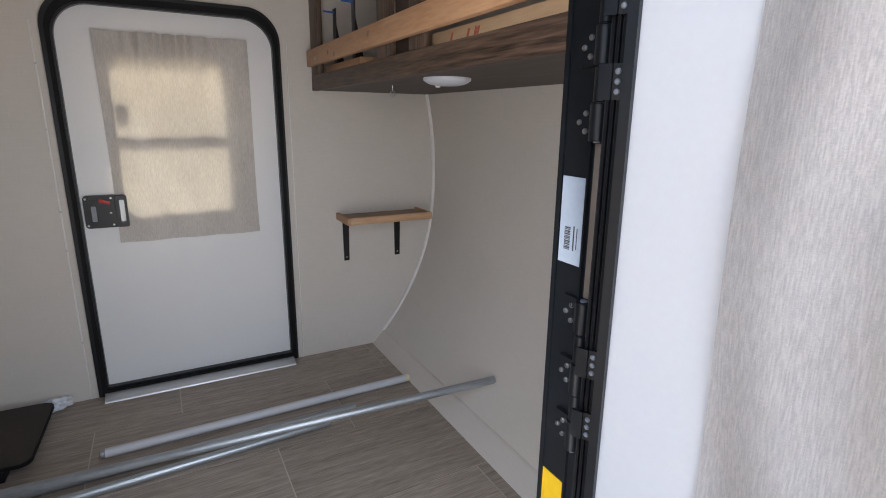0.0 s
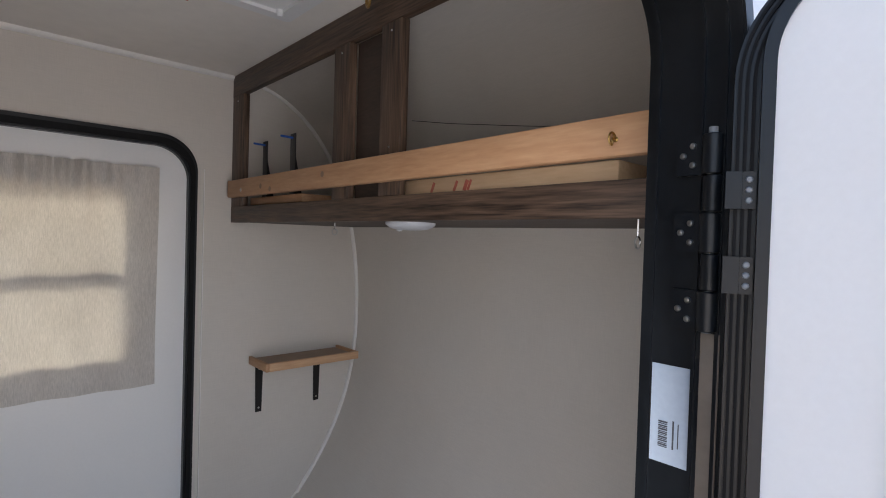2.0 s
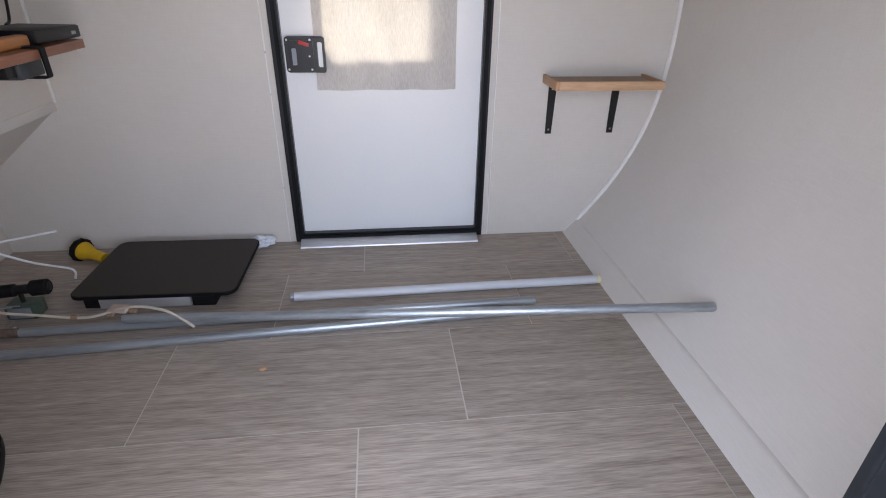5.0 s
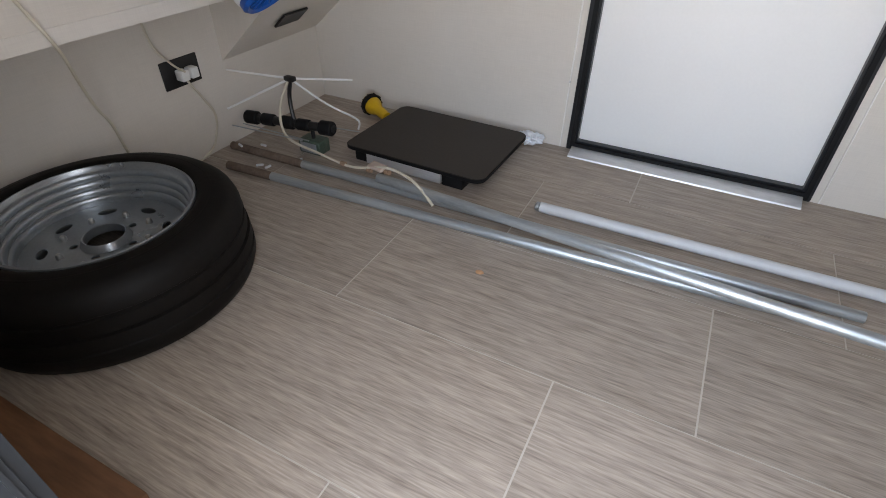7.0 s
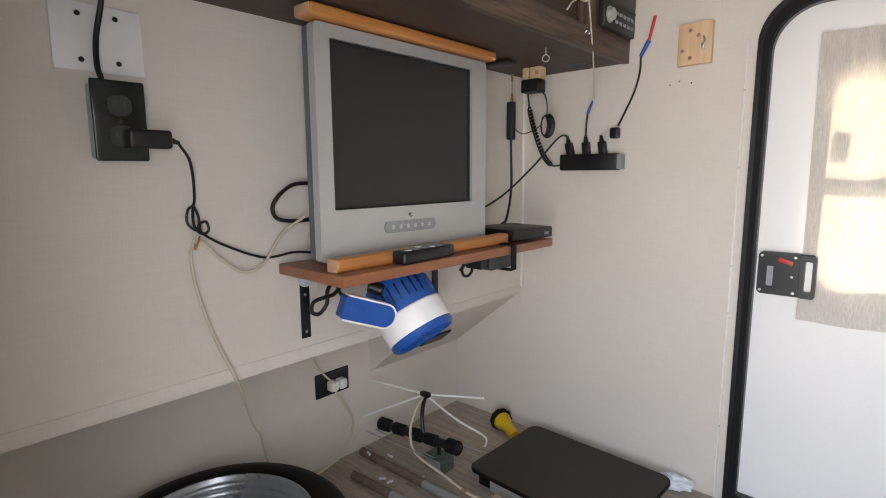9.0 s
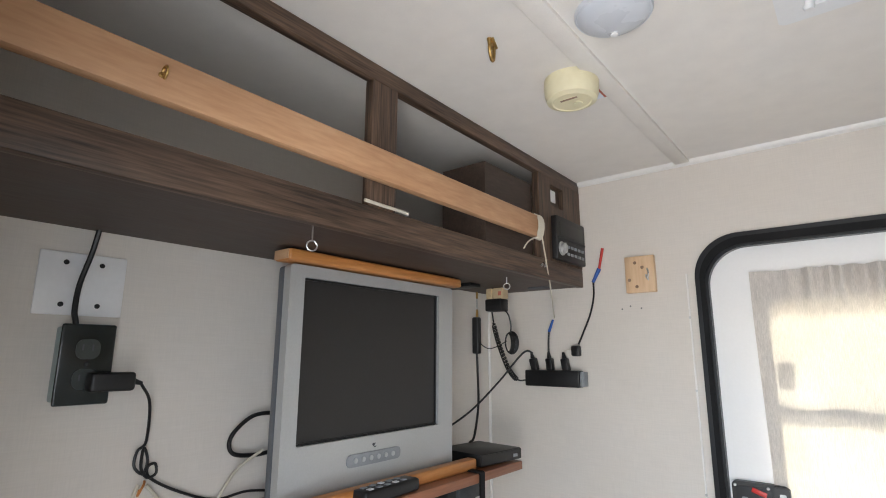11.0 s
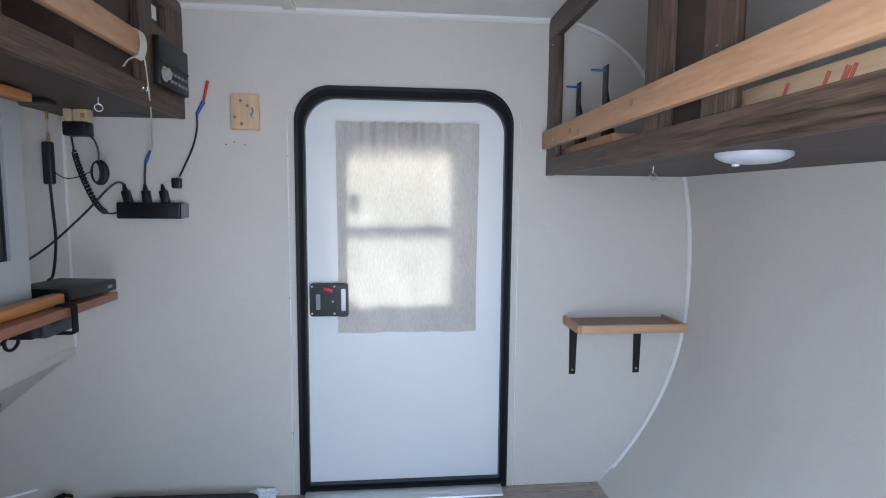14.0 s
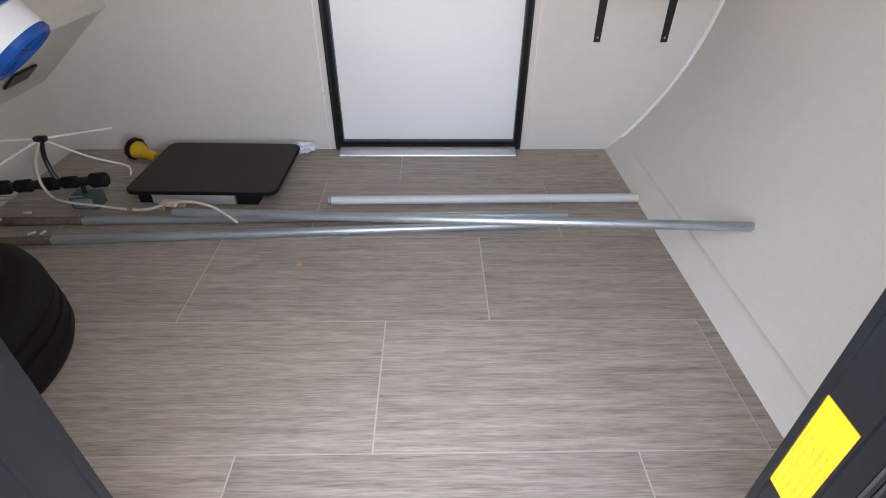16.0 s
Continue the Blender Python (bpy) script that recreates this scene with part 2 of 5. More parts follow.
M_TABLE = surface("dark_brown_board", (0.019, 0.0145, 0.011), (0.036, 0.028, 0.0225), scale=6, fine=140, rough=0.62, bump=0.12)
M_CORD_W = surface("white_cord", (0.52, 0.47, 0.38), (0.62, 0.57, 0.47), scale=40, rough=0.55, bump=0.05)
M_CURTAIN = cloth("linen_curtain", (0.53, 0.49, 0.45), (0.67, 0.63, 0.585), 0.078, 0.008)
M_GLASS = glass("window_glass")
M_BROWNBOARD = surface("brown_board", (0.12, 0.055, 0.028), (0.26, 0.13, 0.065), scale=7, stretch=(0.8, 7, 7), fine=26, rough=0.6, bump=0.15)
M_GREEN = surface("circuit_green", (0.03, 0.06, 0.045), (0.10, 0.13, 0.10), scale=40, fine=120, rough=0.5, bump=0.2)
M_STAIN = surface("ochre_print", (0.50, 0.30, 0.02), (0.58, 0.36, 0.03), rough=0.6, bump=0.0)
M_GROUND = surface("pale_gravel_ground", (0.40, 0.375, 0.34), (0.52, 0.49, 0.445), scale=2.0, fine=40, rough=0.9, bump=0.5)
M_SHELL = surface("white_trailer_skin", (0.74, 0.74, 0.73), (0.80, 0.80, 0.79), scale=3, fine=80, rough=0.35, bump=0.03)


# ---- mesh helpers ----
def world_of(ob):
    p = Vector((0, 0, 0))
    while ob:
        p = p + ob.location
        ob = ob.parent
    return p


def finish(ob, bm, material, smooth=35):
    bmesh.ops.recalc_face_normals(bm, faces=bm.faces[:])
    bm.to_mesh(ob.data)
    bm.free()
    if smooth:
        for p in ob.data.polygons:
            p.use_smooth = True
        ob.data.set_sharp_from_angle(angle=radians(smooth))
    ob.data.materials.append(material)
    return ob


def thing(name, base, label, category, group="", kind=""):
    ob = new(name)
    ob.location = base
    ob.empty_display_size = 0.05
    return tagged(ob, label, category, group, kind)


def part(name, bm, material, parent, label="", smooth=35):
    """Links a bmesh, given in world places, as one mesh under a thing or part."""
    ob = new(name, bpy.data.meshes.new(name))
    bmesh.ops.translate(bm, verts=bm.verts[:], vec=-world_of(parent))
    ob.parent = parent
    finish(ob, bm, material, smooth)
    return tagged(ob, label)


def solo(name, bm, material, label, category, group="", kind="", base=None, smooth=35):
    """A top-level thing that is a single mesh."""
    ob = new(name, bpy.data.meshes.new(name))
    if base is None:
        vs = [v.co for v in bm.verts]
        base = (sum(v.x for v in vs) / len(vs), sum(v.y for v in vs) / len(vs), min(v.z for v in vs))
    bmesh.ops.translate(bm, verts=bm.verts[:], vec=-Vector(base))
    ob.location = base
    finish(ob, bm, material, smooth)
    return tagged(ob, label, category, group, kind)


def B():
    return bmesh.new()


def box(bm, x0, x1, y0, y1, z0, z1, bevel=0.0, seg=2, m=None):
    vs = [bm.verts.new((x, y, z)) for x in (x0, x1) for y in (y0, y1) for z in (z0, z1)]
    fs = [bm.faces.new([vs[i] for i in f]) for f in ((0, 1, 3, 2), (4, 6, 7, 5), (0, 4, 5, 1), (2, 3, 7, 6), (0, 2, 6, 4), (1, 5, 7, 3))]
    if bevel:
        es = list({e for f in fs for e in f.edges})
        r = bmesh.ops.bevel(bm, geom=es, offset=bevel, segments=seg, profile=0.5, affect="EDGES")
        vs = list({v for f in r["faces"] for v in f.verts} | {v for v in vs if v.is_valid})
    if m is not None:
        bmesh.ops.transform(bm, matrix=m, verts=[v for v in vs if v.is_valid])
    return bm


def frame_of(p0, p1):
    d = (Vector(p1) - Vector(p0))
    return Matrix.Translation(p0) @ d.to_track_quat("Z", "Y").to_matrix().to_4x4(), d.length


def lathe(bm, profile, seg=24, m=None):
    """Turns (radius, height) pairs round z."""
    m = m or Matrix()
    rings = []
    for r, z in profile:
        if r < 1e-6:
            rings.append([bm.verts.new(m @ Vector((0, 0, z)))])
        else:
            rings.append([bm.verts.new(m @ Vector((r * math.cos(2 * math.pi * i / seg), r * math.sin(2 * math.pi * i / seg), z))) for i in range(seg)])
    for a, b in zip(rings, rings[1:]):
        for i in range(seg):
            j = (i + 1) % seg
            q = [a[i % len(a)], a[j % len(a)], b[j % len(b)], b[i % len(b)]]
            u = []
            for v in q:
                if v not in u:
                    u.append(v)
            if len(u) > 2:
                bm.faces.new(u)
    return bm


def rod(bm, p0, p1, r, seg=14, r1=None, ease=0.0):
    m, h = frame_of(p0, p1)
    r1 = r if r1 is None else r1
    e = ease
    prof = [(0, 0), (r - e, 0), (r, e), (r1, h - e), (r1 - e, h), (0, h)] if e else [(0, 0), (r, 0), (r1, h), (0, h)]
    return lathe(bm, prof, seg, m)


def pipe_shell(bm, p0, p1, r, wall=0.0016, seg=16):
    """An open pipe with a wall."""
    m, h = frame_of(p0, p1)
    return lathe(bm, [(r - wall, 0.02), (r - wall, 0), (r, 0), (r, h), (r - wall, h), (r - wall, h - 0.02)], seg, m)


def smooth_path(pts, per=8):
    pts = [Vector(p) for p in pts]
    ext = [2 * pts[0] - pts[1]] + pts + [2 * pts[-1] - pts[-2]]
    out = []
    for a, b, c, d in zip(ext, ext[1:], ext[2:], ext[3:]):
        for k in range(per):
            t = k / per
            out.append(0.5 * (2 * b + (c - a) * t + (2 * a - 5 * b + 4 * c - d) * t * t + (3 * b - a - 3 * c + d) * t ** 3))
    return out + [pts[-1]]


def cord(bm, pts, r, seg=8, per=8, raw=False):
    """A round cord along a smooth path."""
    path = [Vector(p) for p in pts] if raw else smooth_path(pts, per)
    up = Vector((0.13, 0.31, 0.94))
    rings = []
    for i, p in enumerate(path):
        d = (path[min(i + 1, len(path) - 1)] - path[max(i - 1, 0)]).normalized()
        u = up - d * up.dot(d)
        if u.length < 1e-4:
            u = d.orthogonal()
        u.normalize()
        up = u
        w = d.cross(u)
        rings.append([bm.verts.new(p + r * (math.cos(2 * math.pi * k / seg) * u + math.sin(2 * math.pi * k / seg) * w)) for k in range(seg)])
    for a, b in zip(rings, rings[1:]):
        for k in range(seg):
            bm.faces.new((a[k], a[(k + 1) % seg], b[(k + 1) % seg], b[k]))
    bm.faces.new(rings[0])
    bm.faces.new(rings[-1][::-1])
    return bm


def rrect(a0, a1, b0, b1, r, n=8):
    """A rounded rectangle as a list of (a, b)."""
    out = []
    for ca, cb, s in ((a1 - r, b1 - r, 0), (a0 + r, b1 - r, 90), (a0 + r, b0 + r, 180), (a1 - r, b0 + r, 270)):
        for k in range(n + 1):
            t = radians(s + 90 * k / n)
            out.append((ca + r * math.cos(t), cb + r * math.sin(t)))
    return out


def arch(a0, a1, b0, b1, r, n=14):
    """A door outline: round at the top, nearly square at the foot."""
    out = []
    for ca, cb, s, q in ((a1 - r, b1 - r, 0, r), (a0 + r, b1 - r, 90, r), (a0 + 0.004, b0 + 0.004, 180, 0.004), (a1 - 0.004, b0 + 0.004, 270, 0.004)):
        for k in range(n + 1):
            t = radians(s + 90 * k / n)
            out.append((ca + q * math.cos(t), cb + q * math.sin(t)))
    return out


def dots(parent, name, places, n, r, mat):
    """Screw or rivet heads, each a part of its own."""
    for p in places:
        part(name, screw(B(), p, n, r), mat, parent)


def prism(bm, outline, d0, d1, put, holes=()):
    """A plate of the given outline (with holes) between two depths; put(a, b, d) gives the place."""
    sides = []
    for d in (d0, d1):
        loops, edges = [], []
        for poly in (outline, *holes):
            vs = [bm.verts.new(put(a, b, d)) for a, b in poly]
            edges += [bm.edges.new((vs[i], vs[(i + 1) % len(vs)])) for i in range(len(vs))]
            loops.append(vs)
        if holes:
            bmesh.ops.triangle_fill(bm, use_beauty=True, use_dissolve=False, edges=edges)
        else:
            bm.faces.new(loops[0])
        sides.append(loops)
    for la, lb in zip(*sides):
        for i in range(len(la)):
            j = (i + 1) % len(la)
            bm.faces.new((la[i], la[j], lb[j], lb[i]))
    return bm


def on_y(a, b, d):
    return Vector((a, d, b))


def on_x(a, b, d):
    return Vector((d, a, b))


def on_z(a, b, d):
    return Vector((a, b, d))


def screw(bm, p, n, r=0.0035):
    """A small domed screw head at p that faces n."""
    m, _ = frame_of(p, Vector(p) + Vector(n))
    return lathe(bm, [(r, -0.001), (r, 0.0006), (r * 0.7, 0.0018), (0, 0.0022)], 10, m)


def mesh_screen(name, colour, gaps):
    m = bpy.data.materials.new(name)
    m.use_nodes = True
    n, l = m.node_tree.nodes, m.node_tree.links
    b = n["Principled BSDF"]
    b.inputs["Base Color"].default_value, b.inputs["Roughness"].default_value = (*colour, 1), 0.7
    t, mix = n.new("ShaderNodeBsdfTransparent"), n.new("ShaderNodeMixShader")
    mix.inputs[0].default_value = gaps
    l.new(b.outputs[0], mix.inputs[1])
    l.new(t.outputs[0], mix.inputs[2])
    l.new(mix.outputs[0], n["Material Output"].inputs["Surface"])
    return m


M_MESH = mesh_screen("grey_insect_mesh", (0.15, 0.16, 0.17), 0.60)


# ---- large structure ----
def nose_x(z):
    """The rounded front wall: x of its inner face at height z."""
    zm, xm = 0.682, 1.079
    if z < zm:
        return xm - 0.272 * ((zm - z) / zm) ** 2.35
    t = min((z - zm) / (ZC - zm), 1.0)
    return 0.60 + (xm - 0.60) * max(1 - t ** 2.2, 0.0) ** (1 / 2.1)


def nose_profile(steps=44):
    zs = [0.682 * k / 16 for k in range(16)]
    zs += [0.682 + (ZC - 0.682) * math.sin(math.pi / 2 * k / steps) for k in range(steps + 1)]
    return [(nose_x(z), z) for z in zs]


ground = solo("ground", prism(B(), [(-400, -400), (400, -400), (400, 400), (-400, 400)], -0.62, -0.60, on_z), M_GROUND,
              "pale dry gravel lot outside the trailer", "ground", kind="structure", base=(0, 0, -0.6), smooth=0)

floor = solo("floor", prism(B(), [(XB - 0.02, YN - 0.09), (0.86, YN - 0.09), (0.86, YF + 0.02), (XB - 0.02, YF + 0.02)], -0.05, -0.0012, on_z), M_JOINT,
             "grey wood-look vinyl plank floor with pale joints", "floor", kind="structure", base=(0, 1.1, -0.05), smooth=0)

NX0 = DX0 + 0.024  # near opening, latch side
DZN, DZL = 1.228, 1.217  # near opening and its leaf, top
door_hole = arch(NX0 - 0.020, DX1 + 0.020, -0.004, DZN + 0.020, 0.105)
wall_far = solo("wall_far", prism(B(), [(-1.16, -0.06), (1.16, -0.06), (1.16, 1.50), (-1.16, 1.50)], YF, YF + 0.06, on_y, [arch(DX0 - 0.002, DX1 - 0.006, -0.004, DZ1 - 0.002, 0.104)]), M_WALL,
                "beige linen-textured side wall with a door opening", "wall", kind="structure", smooth=0)
wall_near = solo("wall_near", prism(B(), [(-1.16, -0.06), (1.16, -0.06), (1.16, 1.50), (-1.16, 1.50)], YN - 0.055, YN, on_y, [door_hole]), M_WALL,
                 "beige linen-textured side wall round the open door", "wall", kind="structure", smooth=0)
solo("outer_skin", prism(B(), [(-1.18, -0.16), (1.18, -0.16), (1.18, 1.53), (-1.18, 1.53)], YN - 0.075, YN - 0.0555, on_y,
                                     [door_hole]), M_SHELL,
                 "white outer trailer skin round the open door", "wall", kind="structure", smooth=0)

seam = [(nose_x(z) - 0.152, YN - 0.0757, z) for z in [0.02 + 1.40 * k / 40 for k in range(41)]]
solo("skin_seam", cord(B(), seam, 0.0014, 6, raw=True), M_INK, "thin dark seam in the outer skin along the rounded nose", "trim", kind="structure")

prof = nose_profile()
bm = B()
ins = [(x, z) for x, z in prof]
outs = [(x + 0.03, z + (0.03 if z > 1.2 else 0)) for x, z in prof]
prism(bm, ins + outs[::-1], YN - 0.05, YF + 0.004, on_y)
wall_nose = solo("wall_nose", bm, M_WALL, "rounded beige front wall curving from floor to ceiling", "wall", kind="structure", smooth=25)

solo("wall_bulkhead_upper", box(B(), XL - 0.02, XL, YN - 0.004, YF + 0.004, ZL, ZC + 0.01), M_WALL,
                 "beige linen-textured rear bulkhead above the ledge", "wall", kind="structure", smooth=0)
solo("wall_bulkhead_lower", box(B(), XB - 0.02, XB, YN - 0.004, YF + 0.004, -0.02, ZL + 0.02), M_WALL,
                "recessed beige lower bulkhead behind the spare wheel", "wall", kind="structure", smooth=0)
solo("ledge_soffit", box(B(), XB - 0.01, XL - 0.0005, YN - 0.004, YF + 0.004, ZL + 0.001, ZL + 0.016), M_WALL,
              "underside of the bulkhead ledge", "wall", kind="structure", smooth=0)
bm = B()
box(bm, XL - 0.004, XL + 0.0016, YN, YF, ZL - 0.003, ZL + 0.024, 0.0008)
solo("ledge_trim", bm, M_BASE, "off-white edge trim along the bulkhead ledge", "trim", kind="structure")
bm = B()
prism(bm, [(XL - 0.004, ZL), (XB - 0.002, 0.236), (XB - 0.002, ZL)], 1.415, YF, on_y)
solo("corner_panel", bm, M_WALL, "sloping beige corner panel under the ledge", "wall", kind="structure", smooth=0)

# ceiling, with the square roof opening for the fan
VX0, VX1, VY0, VY1 = 0.118, 0.522, 0.891, 1.293
ceiling = solo("ceiling", prism(B(), [(-1.16, YN - 0.07), (0.75, YN - 0.07), (0.75, YF + 0.05), (-1.16, YF + 0.05)], ZC, ZC + 0.05, on_z,
                                [[(VX0 + 0.03, VY0 + 0.03), (VX1 - 0.03, VY0 + 0.03), (VX1 - 0.03, VY1 - 0.03), (VX0 + 0.03, VY1 - 0.03)]]), M_CEIL,
               "pale beige ceiling board of the trailer", "ceiling", kind="structure", smooth=0)
solo("roof", box(B(), -1.18, 0.8, YN - 0.09, YF + 0.08, 1.535, 1.555), M_SHELL, "white trailer roof skin", "roof", kind="structure", smooth=0)
bm = B()
box(bm, -0.178, -0.142, YN, YF, ZC - 0.0075, ZC + 0.002, 0.0015)
solo("ceiling_batten", bm, M_CEIL, "flat off-white batten across the ceiling seam", "trim", kind="structure")
bm = B()
prism(bm, [(0, 0), (-0.013, 0), (-0.011, -0.006), (-0.006, -0.011), (0, -0.013)], XK, XR + 0.02, lambda a, b, d: Vector((d, YF + a, ZC + b)))
solo("cove_trim", bm, M_TRIM, "off-white cove moulding between wall and ceiling", "trim", kind="structure")
for yy, nm in ((YF - 0.004, "nose_bead"), (YN + 0.004, "nose_bead")):
    bm = B()
    cord(bm, [(x - 0.003, yy, z) for x, z in nose_profile(30)], 0.0075, 10, raw=True)
    solo(nm, bm, M_TRIM, "off-white bead along the curved wall joint", "trim", kind="structure")
bm = B()
prism(bm, [(nose_x(z) - o, z) for o, z in ((0.0, 0.0), (0.010, 0.0), (0.0095, 0.046), (0.0080, 0.0495), (0.0, 0.050))], YN, YF, on_y)
solo("baseboard", bm, M_WALL, "off-white base strip along the curved wall", "baseboard", kind="structure")
for x0, x1 in ((-0.1775, -0.1735), (0.5135, 0.5165)):
    bm = B()
    box(bm, x0, x1, YF - 0.0035, YF + 0.001, 0.0, DZ1 - 0.09, 0.001)
    strip = solo("wall_seam_strip", bm, M_TRIM, "thin vertical seam strip in the side wall", "trim", kind="structure")
    if x0 < 0:
        dots(strip, "seam_screw", [(-0.1755, YF - 0.0035, z) for z in (0.20, 0.50, 0.62, 0.86, 1.04)], (0, -1, 0), 0.003, M_ZINC)
bm = B()
box(bm, XL, XL + 0.008, YF - 0.006, YF, ZL + 0.02, 1.13, 0.0015)
solo("corner_strip", bm, M_TRIM, "narrow off-white strip in the bulkhead corner", "trim", kind="structure")


# ---- doors ----
def door_leaf(root, put, w, z0, z1, r=0.098, e=0.010):
    """A white leaf with window, curtain hooks and an added shadow block. put(u, v, d): u from the hinge, v up, d out of
    the room.
    """
    ring = arch(-e, w + 0.004, z0 - e, z1 + 0.004, r)
    win = rrect(0.143, 0.465, 0.604, 1.085, 0.045)
    part("leaf_panel", prism(B(), ring, 0.004, 0.036, put, [win]), M_DOORWHITE, root, "smooth white door skin")
    wf = part("window_frame", prism(B(), rrect(0.13, 0.48, 0.575, 1.100, 0.055), 0.0365, 0.046, put, [rrect(0.146, 0.462, 0.606, 1.078, 0.040)]), M_BLACK_FRAME, root)
    part("middle_rail", prism(B(), [(0.144, 0.817), (0.464, 0.817), (0.464, 0.847), (0.144, 0.847)], 0.006, 0.0160, put), M_BLACK_FRAME, wf)
    for a, b in ((0.606, 0.816), (0.848, 1.082)):
        p = part("pane", prism(B(), [(0.146, a), (0.462, a), (0.462, b), (0.146, b)], 0.0095, 0.0125, put), M_GLASS, wf)
        p.visible_shadow = False
    # unseen block, added to throw the small dark patch on the curtain
    part("shadow_block", prism(B(), rrect(0.426, 0.457, 0.890, 0.946, 0.004, 3), 0.0130, 0.0200, put), M_BLACK_FRAME, wf)


def frame_ring(put, inner, outer, d0, d1, r_in, r_out):
    return prism(B(), arch(*outer, r_out), d0, d1, put, [arch(*inner, r_in)])


# far door, shut; hinge on the nose side
far_door = thing("door_1", (0.17, YF, 0.0), "closed white trailer door with black gasket and curtained window", "door", kind="structure")


def put_far(u, v, d):
    return Vector((0.463 - u, YF + 0.004 + d, v))


door_leaf(far_door, put_far, 0.600, 0.026, 1.205)
fr = part("door_frame", frame_ring(on_y, (DX0 + 0.026, DX1 - 0.030, 0.034, DZ1 - 0.036), (DX0 - 0.004, DX1 - 0.004, 0.004, DZ1), YF - 0.012, YF + 0.05, 0.092, 0.105), M_BLACK_FRAME, far_door, "black rounded aluminium door frame")
part("gasket", frame_ring(on_y, (DX0 + 0.020, DX1 - 0.024, 0.028, DZ1 - 0.030), (DX0 + 0.008, DX1 - 0.012, 0.010, DZ1 - 0.012), YF - 0.019, YF - 0.011, 0.095, 0.10), M_RUBBER, fr)
bm = B()
prism(bm, [(YF - 0.058, 0.0), (YF - 0.056, 0.004), (YF - 0.014, 0.019), (YF + 0.02, 0.017), (YF + 0.02, 0.0)], DX0 + 0.014, DX1 - 0.024, lambda a, b, d: Vector((d, a, b)))
part("threshold", bm, M_ALU, far_door, "bare aluminium threshold strip")
bm = B()
prism(bm, rrect(-0.117, -0.004, 0.564, 0.664, 0.010), YF - 0.010, YF + 0.006, on_y)
latch = part("latch_plate", bm, M_PLASTIC, far_door, "black paddle latch")
part("paddle", prism(B(), rrect(-0.108, -0.036, 0.574, 0.654, 0.006), YF - 0.013, YF - 0.009, on_y, [rrect(-0.098, -0.085, 0.585, 0.632, 0.003)]), M_BLACK_FRAME, latch)
part("pull_handle", prism(B(), rrect(-0.032, -0.002, 0.566, 0.662, 0.005), YF - 0.026, YF - 0.010, on_y, [rrect(-0.023, -0.009, 0.580, 0.650, 0.004)]), M_PLASTIC, latch)
part("handle_back", prism(B(), rrect(-0.024, -0.008, 0.578, 0.652, 0.003), YF - 0.0115, YF - 0.0095, on_y), M_SILVER, latch)
part("slot_insert", prism(B(), rrect(-0.099, -0.084, 0.584, 0.633, 0.003), YF - 0.0125, YF - 0.0105, on_y), M_BLADE, latch)
dots(latch, "latch_screw", [(x, YF - 0.012, z) for x, z in ((-0.110, 0.573), (-0.110, 0.655), (-0.044, 0.573), (-0.044, 0.655), (-0.048, 0.610))], (0, -1, 0), 0.0035, M_ZINC)
m = pose(-0.062, YF - 0.0145, 0.645, 0, 18, 0)
part("red_tab", box(B(), -0.015, 0.015, -0.0012, 0.002, -0.005, 0.005, 0.001, m=m), M_RED, latch, "red lock tab")


def curtain(bm, u0, u1, z0, z1, put, seed, amp=1.0):
    """A pinned flat curtain with a gathered top and slight folds."""
    rnd = random.Random(seed)
    ph = [rnd.uniform(0, 6.28) for _ in range(8)]
    nu, nz = 90, 90
    grid = []
    for j in range(nz + 1):
        row = []
        t = j / nz
        z = z0 + (z1 - z0) * t
        for i in range(nu + 1):
            s = i / nu
            top = math.exp(-((1 - t) / 0.15) ** 2)
            fold = 0.0042 * math.sin(21 * s + ph[0] + 1.6 * math.sin(4 * t + ph[1])) + 0.0030 * math.sin(11 * s + ph[2] + 2.2 * t)
            gather = 0.0105 * top * math.sin(62 * s + ph[3] + 0.8 * math.sin(9 * s)) * math.exp(-((s - 0.5) / 0.33) ** 2)
            low = 0.0028 * (1 - t) * math.sin(15 * s + ph[4])
            sag = 0.004 * (1 - t) * (s - 0.5) + 0.0025 * math.sin(5 * t + ph[5]) * (1 if s < 0.5 else -0.6) * abs(2 * s - 1)
            row.append(bm.verts.new(put(u0 + (u1 - u0) * s + sag, z, -0.006 - 0.0065 * amp + amp * (fold + gather + low) + 0.004 * (amp - 1) * math.sin(9 * s + ph[6] + 1.5 * t))))
        grid.append(row)
    for a, b in zip(grid, grid[1:]):
        for i in range(nu):
            bm.faces.new((a[i], a[i + 1], b[i + 1], b[i]))
    return bm


solo("curtain", curtain(B(), 0.077, 0.496, 0.512, 1.142, put_far, 3), M_CURTAIN, "taupe linen curtain pinned flat over the door window", "curtain", "door curtains")

# near door: frame in the wall, leaf swung open
near_door = thing("door_2", (DX1, YN - 0.06, 0.0), "open white trailer door in a black frame with three-leaf hinges", "door", kind="structure")
JY0, JY1 = 0.322, 0.405
fr2 = part("door_frame", frame_ring(on_y, (NX0, DX1, -0.002, DZN), (NX0 - 0.019, DX1 + 0.019, -0.010, DZN + 0.019), JY0, JY1, 0.086, 0.104), M_BLACK_FRAME, near_door, "black aluminium door frame")


def near_ring(name, i, o, d0, d1):
    """A strip of the near frame: i and o are its inset and outset from the opening."""
    part(name, frame_ring(on_y, (NX0 - i, DX1 + i, -0.002 - i, DZN + i), (NX0 - o, DX1 + o, -0.002 - o, DZN + o), d0, d1, 0.086 + i, 0.086 + o), M_BLACK_FRAME, fr2)


